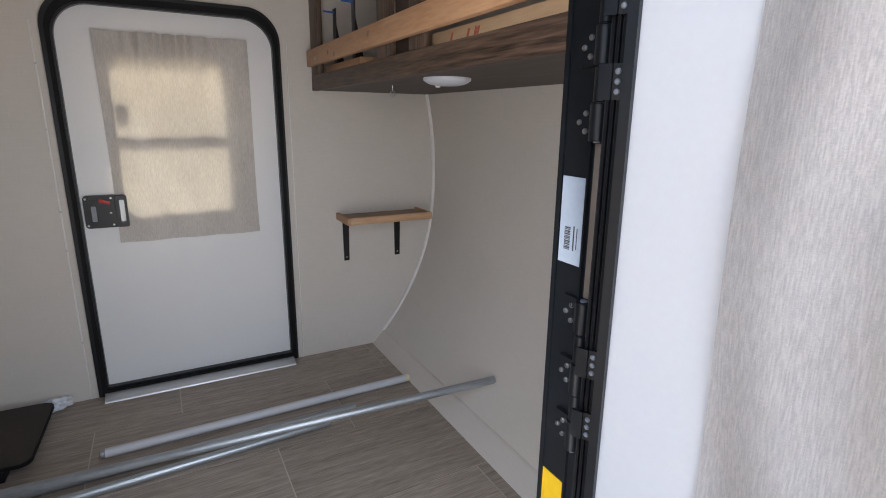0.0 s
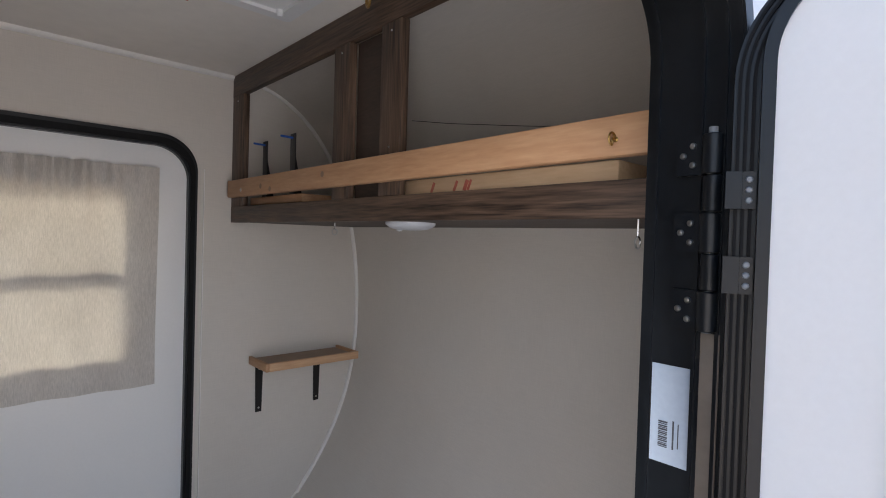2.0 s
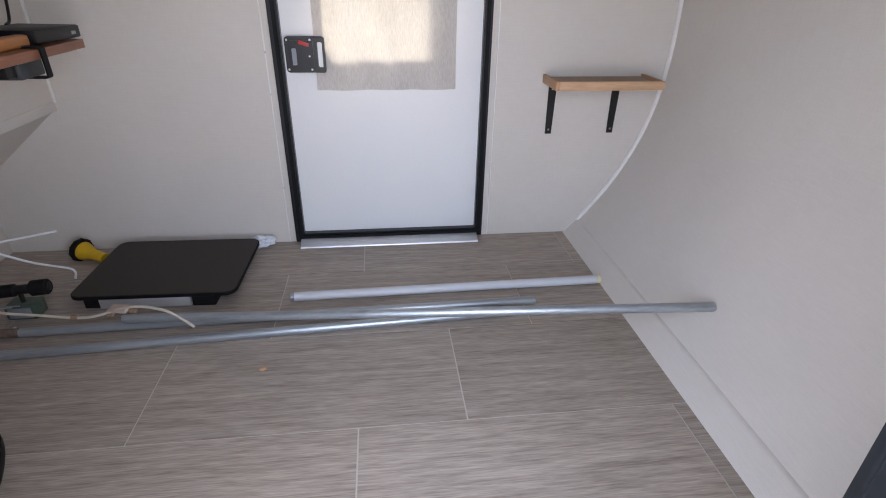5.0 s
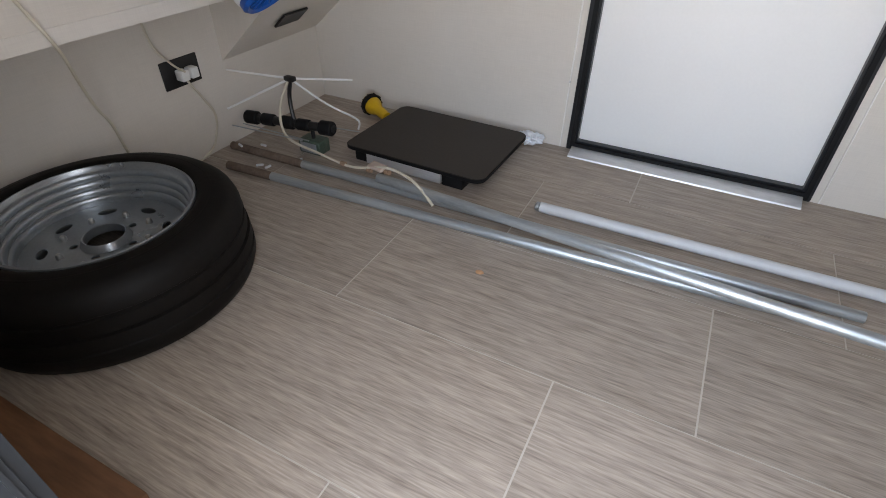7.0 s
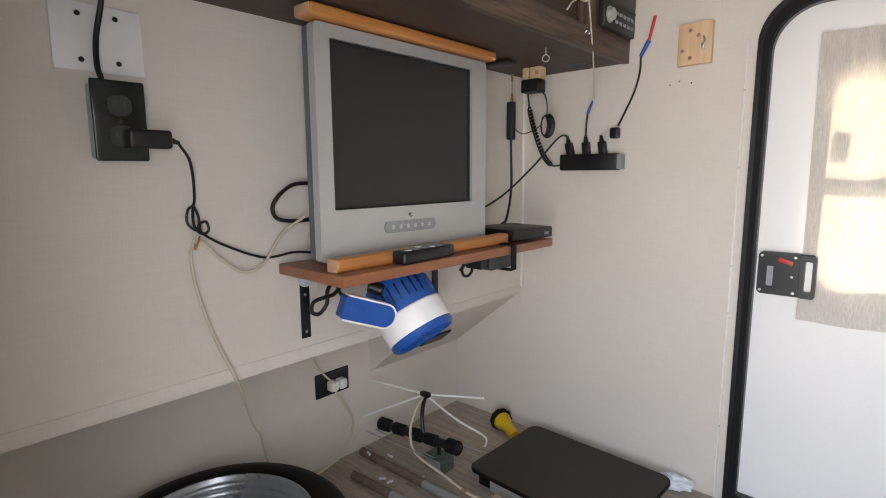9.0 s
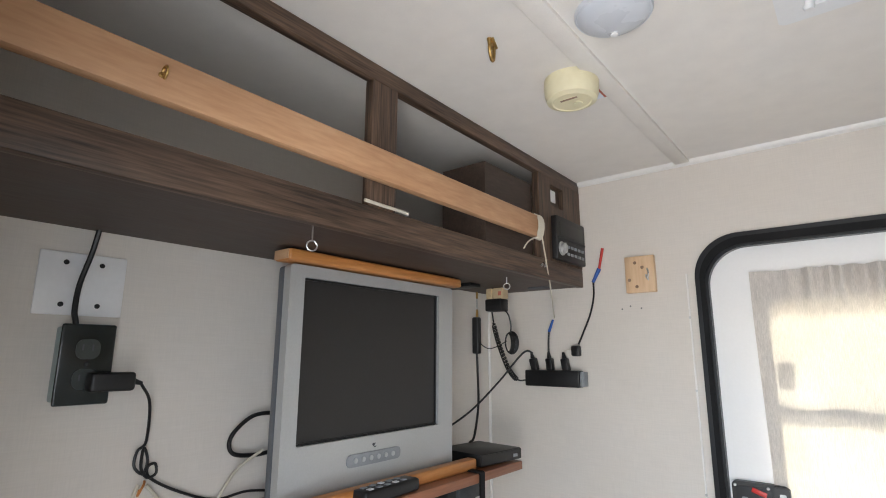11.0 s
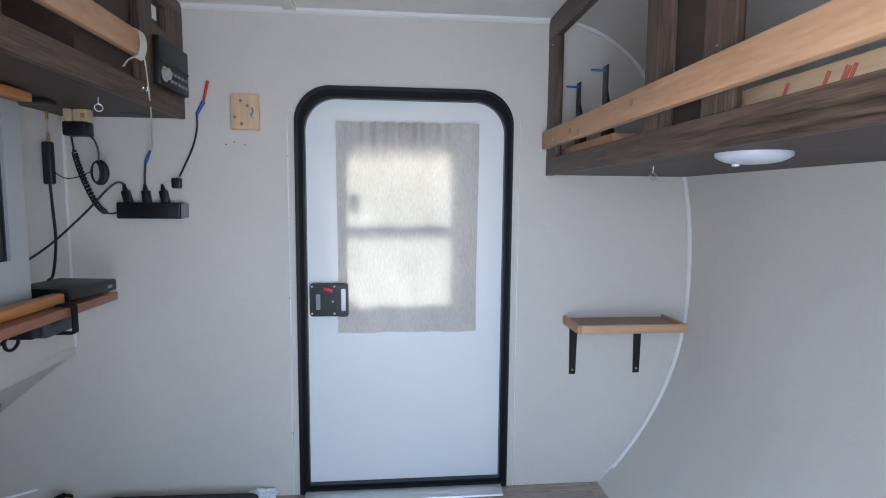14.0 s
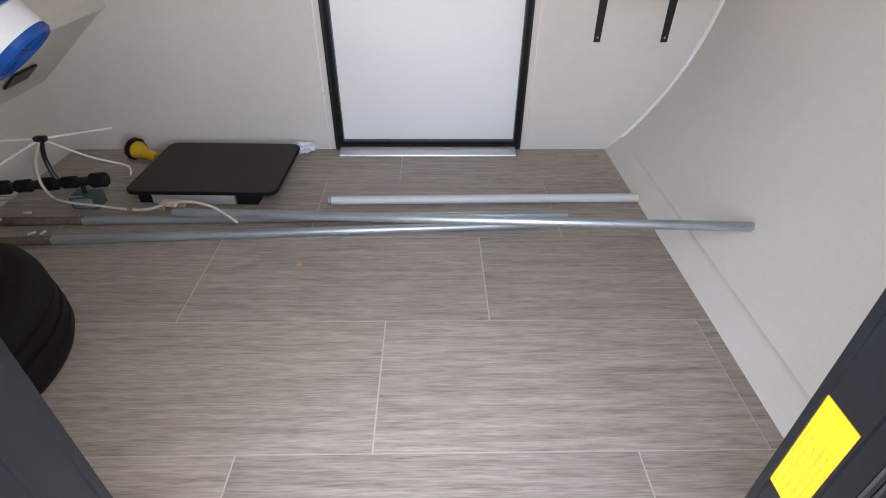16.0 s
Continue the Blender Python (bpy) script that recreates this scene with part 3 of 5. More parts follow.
near_ring("inner_flange", 0.004, 0.030, JY1 + 0.0005, 0.4130)
near_ring("frame_rib", -0.0025, 0.002, 0.3985, 0.4015)
near_ring("frame_rib", -0.0040, 0.002, 0.3555, 0.3585)
near_ring("outer_stop", -0.0035, 0.002, 0.3355, 0.3385)
near_ring("outer_stop", -0.0020, 0.002, 0.3240, 0.3290)
near_ring("outer_flange", 0.0200, 0.034, YN - 0.083, YN - 0.0755)
bm = B()
prism(bm, [(JY0, -0.002), (JY0, 0.004), (JY1, 0.010), (JY1 + 0.03, 0.003), (JY1 + 0.03, -0.002)], NX0 + 0.01, DX1 - 0.01, lambda a, b, d: Vector((d, a, b)))
part("threshold", bm, M_ALU, near_door, "bare aluminium threshold strip")

SWING = 20
hx, hy = 0.466, 0.320
cs, sn = math.cos(radians(SWING)), math.sin(radians(SWING))


def put_near(u, v, d):
    """u along the open leaf, d outwards from its inner face."""
    return Vector((hx + u * sn + d * cs, hy - u * cs + d * sn, v))


leaf2 = part("leaf_edge", prism(B(), arch(0.0, 0.64, -0.004, DZL, 0.113), 0.010, 0.045, put_near, [arch(0.0205, 0.6195, 0.0125, DZL - 0.0095, 0.0925)]), M_BLACK_FRAME, near_door, "black edge frame of the open leaf")
part("leaf_lip", prism(B(), arch(0.020, 0.62, 0.012, DZL - 0.009, 0.093), -0.003, 0.045, put_near, [arch(0.030, 0.61, 0.022, DZL - 0.019, 0.083)]), M_BLACK_FRAME, leaf2)
for k in (0.003, 0.0085, 0.014):
    part("seal_rib", prism(B(), arch(k, 0.64 - k, -0.004 + k, DZL - k, 0.113 - k), 0.0060, 0.0102, put_near, [arch(k + 0.0025, 0.6375 - k, -0.0015 + k, DZL - 0.0025 - k, 0.1105 - k)]), M_RUBBER, leaf2)


def put_leaf(u, v, d):
    return put_near(u + 0.026, v, d)


door_leaf(near_door, put_leaf, 0.588, 0.018, DZL - 0.016, 0.088, 0.003)
solo("curtain", curtain(B(), 0.101, 0.508, 0.512, 1.142, put_leaf, 8, 2.6), M_CURTAIN, "taupe linen curtain pinned flat on the open door", "curtain", "door curtains")

for z in (1.046, 0.973, 0.900, 0.691, 0.617, 0.546):
    hinge = part("hinge", prism(B(), rrect(0.3495, 0.3780, z - 0.0185, z + 0.0185, 0.001, 2), DX1 - 0.0065, DX1 + 0.001, on_x), M_BLACK_FRAME, near_door, "black hinge plate with zinc rivets")
    for dy, dz in ((0.3715, 0.0), (0.3625, 0.009), (0.3625, -0.009)):
        m, _ = frame_of((DX1 - 0.0065, dy, z + dz), (DX1 - 0.02, dy, z + dz))
        part("rivet", lathe(B(), [(0.0032, -0.001), (0.0032, 0.0010), (0.0024, 0.0022), (0, 0.0028)], 12, m), M_ZINC, hinge)
    part("knuckle", rod(B(), (DX1 - 0.006, 0.345, z - 0.0185), (DX1 - 0.006, 0.345, z + 0.0185), 0.0092, 16, ease=0.001), M_BLACK_FRAME, hinge)
for z in (1.0095, 0.9365, 0.654, 0.5815):
    kn = part("leaf_hinge", rod(B(), (DX1 - 0.006, 0.344, z - 0.0170), (DX1 - 0.006, 0.344, z + 0.0170), 0.0080, 16, ease=0.001), M_BLACK_FRAME, near_door)
    part("leaf_plate", prism(B(), [(-0.004, z - 0.0160), (0.0085, z - 0.0160), (0.0085, z + 0.0160), (-0.004, z + 0.0160)], 0.0010, 0.0045, put_near), M_BLACK_FRAME, kn)
    part("rivet_plate", prism(B(), rrect(0.0087, 0.0188, z - 0.0160, z + 0.0160, 0.001, 2), 0.0035, 0.0100, put_near), M_PLASTIC, kn)
    dots(kn, "rivet", [put_near(0.0137, z + dz, 0.0033) for dz in (0.009, 0.0, -0.009)], (-cs, -sn, 0), 0.0030, M_BLADE)
# added strip, its tan stands in for the lit gap between the hinge groups
part("gap_strip", box(B(), DX1 - 0.0018, DX1 + 0.001, 0.3345, 0.3515, 0.712, 0.879, 0.0006), surface("tan_gap_paint", (0.20, 0.165, 0.13), (0.28, 0.235, 0.19), scale=12, fine=80, rough=0.7, bump=0.1), near_door, "added tan strip in place of the lit gap behind the hinges")
for za, zb in ((0.524, 0.711), (0.880, 1.071)):
    part("hinge_pin", rod(B(), (DX1 - 0.006, 0.345, za), (DX1 - 0.006, 0.345, zb), 0.0042, 12), M_BLADE, near_door, "grey steel hinge pin")

# labels on the frame
lab = thing("serial_label", (DX1, 0.377, 0.74), "white printed barcode label on the black door frame", "label")
part("label_paper", box(B(), DX1 - 0.0010, DX1 + 0.0005, 0.358, 0.397, 0.744, 0.842), M_LABEL, lab, smooth=0)
bm = B()
zz = 0.760
for k in range(14):
    wd = (0.0007, 0.0012, 0.0006, 0.0015)[(k * 7) % 4]
    box(bm, DX1 - 0.0016, DX1 - 0.0009, 0.3795, 0.3885, zz, zz + wd)
    zz += wd + (0.0008, 0.0012, 0.0007)[(k * 5) % 3]
part("barcode_bars", bm, M_INK, lab, smooth=0)
bm = B()
box(bm, DX1 - 0.0016, DX1 - 0.0009, 0.3730, 0.3745, 0.760, 0.788)
box(bm, DX1 - 0.0016, DX1 - 0.0009, 0.3685, 0.3693, 0.762, 0.786)
part("print_bars", bm, M_INK, lab, smooth=0)
ysl = thing("yellow_sticker", (DX1, 0.383, 0.34), "bright yellow printed sticker low on the door frame", "label")
part("sticker_face", box(B(), DX1 - 0.0010, DX1 + 0.0005, 0.358, 0.401, 0.345, 0.466), M_YELLOW, ysl, smooth=0)
bm = B()
for k in range(5):
    box(bm, DX1 - 0.0016, DX1 - 0.0009, 0.394 - 0.0065 * k, 0.3955 - 0.0065 * k, 0.36, 0.43 - 0.006 * (k % 3))
part("print_bars", bm, M_STAIN, ysl, smooth=0)


# ---- front locker over the rounded wall ----
rl = thing("front_locker", (0.9, 1.12, 0.99), "dark walnut overhead locker with open bays along the front wall", "locker")
ZR0, ZR1 = 0.993, 1.043
part("bottom_rail", box(B(), XR, XR + 0.019, YN + 0.001, YF - 0.001, ZR0, ZR1, 0.0015), M_WALNUT_Y, rl)
part("top_rail", box(B(), XR, XR + 0.019, YN + 0.001, YF - 0.001, 1.388, ZC - 0.001, 0.0015), M_WALNUT_Y, rl)
for y0, y1 in ((1.746, YF - 0.001), (1.148, 1.214), (0.962, 1.030)):
    part("stile", box(B(), XR + 0.0005, XR + 0.0195, y0, y1, ZR1 + 0.0003, 1.3877, 0.0015), M_WALNUT_Z, rl)
part("filler_panel", box(B(), XR + 0.022, XR + 0.030, 1.0305, 1.1475, ZR1, 1.388), M_WALNUT_IN, rl)
bm = B()
prism(bm, [(XR + 0.0195, ZR0 + 0.002), (nose_x(ZR0) - 0.001, ZR0 + 0.002), (nose_x(ZR0 + 0.014) - 0.001, ZR0 + 0.016), (XR + 0.0195, ZR0 + 0.016)], YN + 0.001, YF - 0.001, on_y)
part("bottom_board", bm, M_WALNUT_IN, rl)
dots(rl, "screw_head", [(XR, y, z) for y, z in ((1.79, 1.37), (1.18, 1.37), (0.995, 1.37), (0.995, 1.14))], (-1, 0, 0), 0.002, M_ZINC)

# bunk rail boards
fb = thing("rail_board", (0.577, 1.12, 1.06), "knotty pine board bolted across the front locker", "board", "locker rail boards")
part("plank", box(B(), XR - 0.0205, XR - 0.0006, 0.424, 1.812, 1.0695, 1.1215, 0.004, 2), M_PINE, fb)
dots(fb, "bolt_head", [(XR - 0.0205, 1.70, 1.088)], (-1, 0, 0), 0.006, M_ZINC)
for y, z in ((1.56, 1.092), (1.50, 1.081), (1.22, 1.10)):
    bm = B()
    m, _ = frame_of((XR - 0.0205, y, z), (XR - 0.04, y, z))
    lathe(bm, [(0.008, -0.001), (0.007, 0.0003), (0, 0.0004)], 14, m)
    part("knot", bm, M_SHELFTOP, fb)


def cup_hook(base, n, s, mat, name="cup_hook", label="", cat="hook", grp=""):
    """A small screwed-in hook."""
    base, n = Vector(base), Vector(n)
    up = Vector((0, 0, 1)) if abs(n.z) < 0.5 else Vector((0, 1, 0))
    pts = [base - n * 0.003, base + n * 0.35 * s]
    for k in range(8):
        a = radians(-90 + 250 * k / 7)
        pts.append(base + n * (0.35 * s + 0.33 * s * math.cos(a) + 0.05 * s) + up * (0.33 * s * math.sin(a) - 0.0 * s))
    bm = B()
    cord(bm, pts, 0.0016, 8, 5)
    m, _ = frame_of(base, base + n)
    lathe(bm, [(0.0035, -0.001), (0.0035, 0.001), (0.002, 0.002), (0, 0.002)], 12, m)
    return solo(name, bm, mat, label, cat, grp)


cup_hook((XR - 0.0205, 0.492, 1.090), (-1, 0, 0), 0.022, M_BRASS, label="small copper cup hook screwed into the pine board", grp="cup hooks")

# eye bolts under the lockers
def eye_bolt(x, y, ztop, drop, mat, face=0):
    bm = B()
    rod(bm, (x, y, ztop + 0.03), (x, y, ztop - drop), 0.0014, 8)
    pts = [(x + 0.008 * math.sin(a) * math.cos(face), y + 0.008 * math.sin(a) * math.sin(face), ztop - drop - 0.008 + 0.008 * math.cos(a)) for a in [radians(360 * k / 16) for k in range(16)]]
    cord(bm, pts + pts[:1], 0.0014, 8, raw=True)
    return solo("eye_bolt", bm, mat, "long zinc eye bolt through the locker floor", "eye bolt", "eye bolts")


eye_bolt(0.652, 0.497, 0.993, 0.022, M_ZINC, 0.9)
eye_bolt(0.712, 1.388, 0.993, 0.014, M_ZINC, 0.0)

# stored things in the front locker
st = thing("stored_shelf", (0.66, 1.58, 1.009), "small pine shelf lying upside down with black brackets pointing up", "shelf")
part("board", box(B(), 0.619, 0.78, 1.40, 1.735, 1.0465, 1.0685, 0.003), M_PINE, st)


def bracket_up(x, y, z0, z1, t=0.018):
    bm = B()
    box(bm, x - 0.0015, x + 0.0015, y - t / 2, y + t / 2, z0, z1, 0.001)
    box(bm, x, x + 0.12, y - t / 2, y + t / 2, z0, z0 + 0.003, 0.001)
    prism(bm, [(x, z0 + 0.003), (x + 0.028, z0 + 0.003), (x, z1 - 0.02)], y - 0.0015, y + 0.0015, on_y)
    return bm


for y in (1.665, 1.485):
    br = part("bracket", bracket_up(0.634, y, 1.0687, 1.236, 0.030), M_PLASTIC, st)
    part("blue_anchor", rod(B(), (0.600, y + 0.006, 1.226), (0.636, y, 1.224), 0.003, 10), M_BLUE, br, "blue screw anchor")
solo("black_tray", box(B(), 0.622, 0.80, 1.25, 1.735, 1.0095, 1.0460, 0.003), M_PLASTIC, "flat black plastic tray on the locker floor", "tray")
lum = thing("lumber_offcut", (0.70, 0.76, 1.009), "raw pine lumber offcut with a red stamp in the locker", "lumber")
part("timber", box(B(), 0.628, 0.72, 0.515, 1.035, 1.0095, 1.075, 0.004), surface("raw_lumber", (0.58, 0.38, 0.22), (0.76, 0.56, 0.36), scale=7, stretch=(7, 0.8, 7), fine=26, rough=0.7, bump=0.15), lum)
for y, w_, tl in ((0.797, 0.005, 24), (0.806, 0.008, 24), (0.832, 0.006, 24), (0.894, 0.006, 24)):
    part("red_stamp", box(B(), -0.0006, 0.0006, -w_ / 2, w_ / 2, -0.010, 0.010, m=pose(0.6278, y, 1.056, tl, 0, 0)), M_REDINK, lum, smooth=0)
bm = B()
cord(bm, [(XR + 0.025, 0.955, 1.19), (0.75, 0.92, 1.20), (0.93, 0.75, 1.205), (1.0, 0.45, 1.215)], 0.0008, 6)
solo("thin_wire", bm, M_PLASTIC, "thin dark wire strung inside the locker", "wire")


def dome_light(c, r, h, down=True):
    root = thing("dome_light", (c[0], c[1], c[2] - h), "round white opal dome light, switched off", "light", "dome lights")
    m = Matrix.Translation(c) @ Matrix.Diagonal((1, 1, -1, 1))
    part("base_ring", lathe(B(), [(0, 0), (r, 0), (r, h * 0.25), (r * 0.97, h * 0.4), (r * 0.9, h * 0.4)], 40, m), M_OPAL, root)
    lens = part("lens", lathe(B(), [(r * 0.96, h * 0.3), (r * 0.9, h * 0.55), (r * 0.72, h * 0.8), (r * 0.45, h * 0.95), (0, h)], 40, m), M_OPAL, root, "frosted lens")
    part("switch_button", lathe(B(), [(0, h * 0.8), (0.006, h * 0.8), (0.006, h * 0.98 + 0.002), (0, h + 0.003)], 12, m @ Matrix.Translation((-0.01, 0.028, 0))), M_WHITE, lens)
    return root


dome_light((0.711, 1.061, ZR0 + 0.002), 0.056, 0.018)
dome_light((-0.074, 1.106, ZC), 0.057, 0.020)

# corner shelf by the far door
cs_ = thing("corner_shelf", (0.83, 1.77, 0.53), "small pine-edged corner shelf on black brackets", "shelf")
x0, x1, y0 = 0.665, 0.990, 1.695
part("shelf_board", box(B(), x0 + 0.012, x1 - 0.004, y0 + 0.012, YF - 0.001, 0.534, 0.548), M_SHELFTOP, cs_)
part("front_edge", box(B(), x0 + 0.012, x1 + 0.012, y0, y0 + 0.0115, 0.530, 0.556, 0.002), M_PINE_X, cs_)
part("end_edge", box(B(), x0, x0 + 0.0115, y0, YF - 0.001, 0.530, 0.556, 0.002), M_PINE, cs_)
part("end_edge", box(B(), x1, x1 + 0.0115, y0 + 0.012, YF - 0.001, 0.530, 0.556, 0.002), M_PINE, cs_)
for x in (0.701, 0.913):
    bm = B()
    prism(bm, [(x - 0.010, 0.366), (x + 0.010, 0.366), (x + 0.013, 0.5335), (x - 0.013, 0.5335)], YF - 0.004, YF - 0.0003, on_y)
    box(bm, x - 0.0085, x + 0.0085, YF - 0.105, YF - 0.002, 0.5305, 0.5335, 0.001)
    b_ = part("bracket", bm, M_PLASTIC, cs_, "black steel bracket")
    dots(b_, "bracket_screw", [(x, YF - 0.004, z) for z in (0.380, 0.51)], (0, -1, 0), 0.0035, M_ZINC)

# ---- rear locker ----
ZK0, ZK1 = 1.138, 1.190
kl = thing("rear_locker", (-0.62, 1.12, ZK0), "dark walnut overhead locker with open bays and a stereo panel", "locker")
part("bottom_rail", box(B(), XK - 0.019, XK, YN + 0.001, YF - 0.001, ZK0, ZK1, 0.002), M_WALNUT_Y, kl)
part("top_rail", box(B(), XK - 0.019, XK, YN + 0.001, YF - 0.001, 1.4225, ZC - 0.001, 0.002), M_WALNUT_Y, kl)
part("stile", box(B(), XK - 0.0195, XK - 0.0005, 0.979, 1.042, ZK1 + 0.0003, 1.4222, 0.0015), M_WALNUT_Z, kl)
part("stile", box(B(), XK - 0.0195, XK - 0.0005, YN + 0.001, 0.47, ZK1 + 0.0003, 1.4222, 0.0015), M_WALNUT_Z, kl)
part("stereo_panel", prism(B(), [(1.578, ZK1 + 0.0003), (YF - 0.001, ZK1 + 0.0003), (YF - 0.001, 1.4222), (1.578, 1.4222)], XK - 0.0195, XK - 0.0005, on_x,
                           [rrect(1.645, 1.722, 1.345, 1.405, 0.004, 3)]), M_WALNUT_Z, kl)
part("bottom_board", box(B(), XL + 0.001, XK - 0.0195, YN + 0.001, YF - 0.001, ZK0 + 0.002, ZK0 + 0.014), M_WALNUT_IN, kl)
bm = B()
prism(bm, [(-0.602, ZK0 + 0.0145), (XK - 0.02, ZK0 + 0.0145), (XK - 0.02, 1.388), (-0.602, 1.388)], 1.355, 1.575, on_y)
part("stereo_housing", bm, M_WALNUT_IN, kl, "walnut box behind the stereo")
part("switch_recess", box(B(), XK - 0.018, XK - 0.0135, 1.644, 1.723, 1.344, 1.406), M_WALNUT_IN, kl)
part("switch_plate", box(B(), XK - 0.0134, XK - 0.009, 1.650, 1.693, 1.362, 1.395, 0.001), M_WHITE, kl, "small white switch plate")
ra = thing("car_stereo", (XK, 1.73, 1.19), "black car stereo with a round volume knob", "stereo")
part("faceplate", box(B(), XK - 0.004, XK + 0.016, 1.643, 1.823, 1.196, 1.316, 0.004), M_PLASTIC, ra)
part("display", box(B(), XK + 0.0155, XK + 0.0172, 1.660, 1.810, 1.262, 1.300, 0.001), M_SCREEN, ra)
part("trim_line", box(B(), XK + 0.0155, XK + 0.0185, 1.648, 1.818, 1.252, 1.257, 0.001), M_SMOKE, ra)
m, _ = frame_of((XK + 0.015, 1.668, 1.226), (XK + 0.1, 1.668, 1.226))
part("volume_knob", lathe(B(), [(0.019, 0), (0.019, 0.003), (0.015, 0.004), (0.014, 0.012), (0.011, 0.014), (0, 0.014)], 28, m), M_SILVER, ra, "silver volume knob")
bm = B()
for r in range(2):
    for k in range(5):
        box(bm, XK + 0.0155, XK + 0.0185, 1.700 + 0.023 * k, 1.714 + 0.023 * k, 1.212 + 0.020 * r, 1.220 + 0.020 * r, 0.001)
part("buttons", bm, M_BLADE, ra)

lb = thing("rail_board", (-0.447, 1.0, 1.233), "smooth pine board lashed across the rear locker", "board", "locker rail boards")
part("plank", box(B(), XK + 0.0006, XK + 0.020, 0.43, 1.558, 1.233, 1.289, 0.004, 2), M_PINE, lb)
cup_hook((XK + 0.020, 0.628, 1.262), (1, 0, 0), 0.022, M_BRASS, label="small copper cup hook screwed into the pine board", grp="cup hooks")
bm = B()
for k in range(7):
    y = 1.528 + 0.0042 * k
    pts = [(XK + 0.0105 + 0.0125 * math.cos(a) + 0.001, y + 0.002 * math.sin(2 * a), 1.261 + 0.031 * math.sin(a)) for a in [radians(360 * j / 20) for j in range(20)]]
    cord(bm, pts + pts[:1], 0.0021, 6, raw=True)
cord(bm, [(XK + 0.022, 1.545, 1.235), (XK + 0.02, 1.56, 1.20), (-0.475, 1.66, 1.12), (-0.535, 1.795, 1.052)], 0.0018, 6)
cord(bm, [(XK + 0.018, 1.525, 1.232), (XK + 0.014, 1.49, 1.215), (XK + 0.012, 1.47, 1.195)], 0.0018, 6)
solo("white_string", bm, M_CORD_W, "white string lashing the board end, hanging down", "string")
bm = B()
cord(bm, [(XK + 0.003, 0.965, 1.196), (XK + 0.006, 1.0, 1.194), (XK + 0.004, 1.04, 1.195), (XK + 0.008, 1.065, 1.192)], 0.003, 8)
solo("cord_end", bm, M_CORD_W, "short end of white cord on the locker rail", "cord")
eye_bolt(-0.48, 0.884, ZK0, 0.022, M_ZINC, 1.2)
eye_bolt(-0.53, 1.528, ZK0, 0.014, M_ZINC, 0.5)
cup_hook((XK + 0.0005, 1.578, 1.170), (1, 0, 0), 0.016, M_ZINC, label="small zinc hook on the locker rail", grp="cup hooks")

# ---- ceiling things ----
vt = thing("roof_vent", ((VX0 + VX1) / 2, (VY0 + VY1) / 2, ZC - 0.012), "white square roof fan vent with grey blades, black knobs and crank", "vent")
part("garnish", prism(B(), rrect(VX0, VX1, VY0, VY1, 0.012, 6), ZC - 0.0085, ZC + 0.001, on_z, [rrect(VX0 + 0.034, VX1 - 0.034, VY0 + 0.034, VY1 - 0.034, 0.006, 4)]), M_WHITE, vt)
part("garnish_lip", prism(B(), rrect(VX0 + 0.031, VX1 - 0.031, VY0 + 0.031, VY1 - 0.031, 0.007, 4), ZC - 0.0115, ZC + 0.03, on_z, [rrect(VX0 + 0.036, VX1 - 0.036, VY0 + 0.036, VY1 - 0.036, 0.005, 4)]), M_WHITE, vt)
fx, fy, fr_ = 0.314, 1.076, 0.135
circ = [(fx + fr_ * math.cos(2 * math.pi * k / 56), fy + fr_ * math.sin(2 * math.pi * k / 56)) for k in range(56)]
part("shroud", prism(B(), rrect(VX0 + 0.037, VX1 - 0.037, VY0 + 0.037, VY1 - 0.037, 0.005, 4), ZC - 0.004, ZC + 0.006, on_z, [circ]), M_WHITE, vt)
part("shroud_rim", lathe(B(), [(fr_ - 0.001, 0.0), (fr_ + 0.005, -0.006), (fr_ + 0.011, -0.004), (fr_ + 0.012, 0.0)], 56, Matrix.Translation((fx, fy, ZC - 0.0035))), M_WHITE, vt)
part("throat", lathe(B(), [(fr_, 0.0), (fr_, 0.06)], 56, Matrix.Translation((fx, fy, ZC - 0.003))), M_SMOKE, vt)
part("lid", lathe(B(), [(0, 0.06), (fr_ + 0.002, 0.06), (fr_ + 0.002, 0.064), (0, 0.064)], 56, Matrix.Translation((fx, fy, ZC))), M_SMOKE, vt, "dark closed vent lid")
for k in range(10):
    a = 2 * math.pi * k / 10
    m = Matrix.Translation((fx, fy, ZC + 0.034)) @ Matrix.Rotation(a, 4, "Z") @ Matrix.Rotation(radians(24), 4, "X")
    bm = B()
    prism(bm, [(0.035, -0.012), (0.075, -0.027), (0.105, -0.036), (0.124, -0.030), (0.127, 0.014), (0.100, 0.020), (0.035, 0.012)], -0.0008, 0.0008, lambda p, q, d: m @ Vector((p, q, d)))
    part("blade", bm, M_BLADE, vt)
part("hub", lathe(B(), [(0, -0.010), (0.034, -0.010), (0.050, -0.003), (0.054, 0.016), (0, 0.016)], 28, Matrix.Translation((fx, fy, ZC + 0.034))), M_BLADE, vt)
for k, (dx, dy) in enumerate(((-0.012, -0.020), (0.010, -0.024), (0.018, -0.010), (-0.002, -0.012), (-0.022, -0.010))):
    part("motor_terminal", box(B(), fx + dx - 0.005, fx + dx + 0.004, fy + dy - 0.003, fy + dy + 0.003, ZC + 0.018, ZC + 0.0245, 0.001), M_BRASS, vt, "brass motor terminal")
part("screen", lathe(B(), [(0, 0.0), (fr_ - 0.0005, 0.0)], 56, Matrix.Translation((fx, fy, ZC + 0.004))), M_MESH, vt, "smoky insect screen")
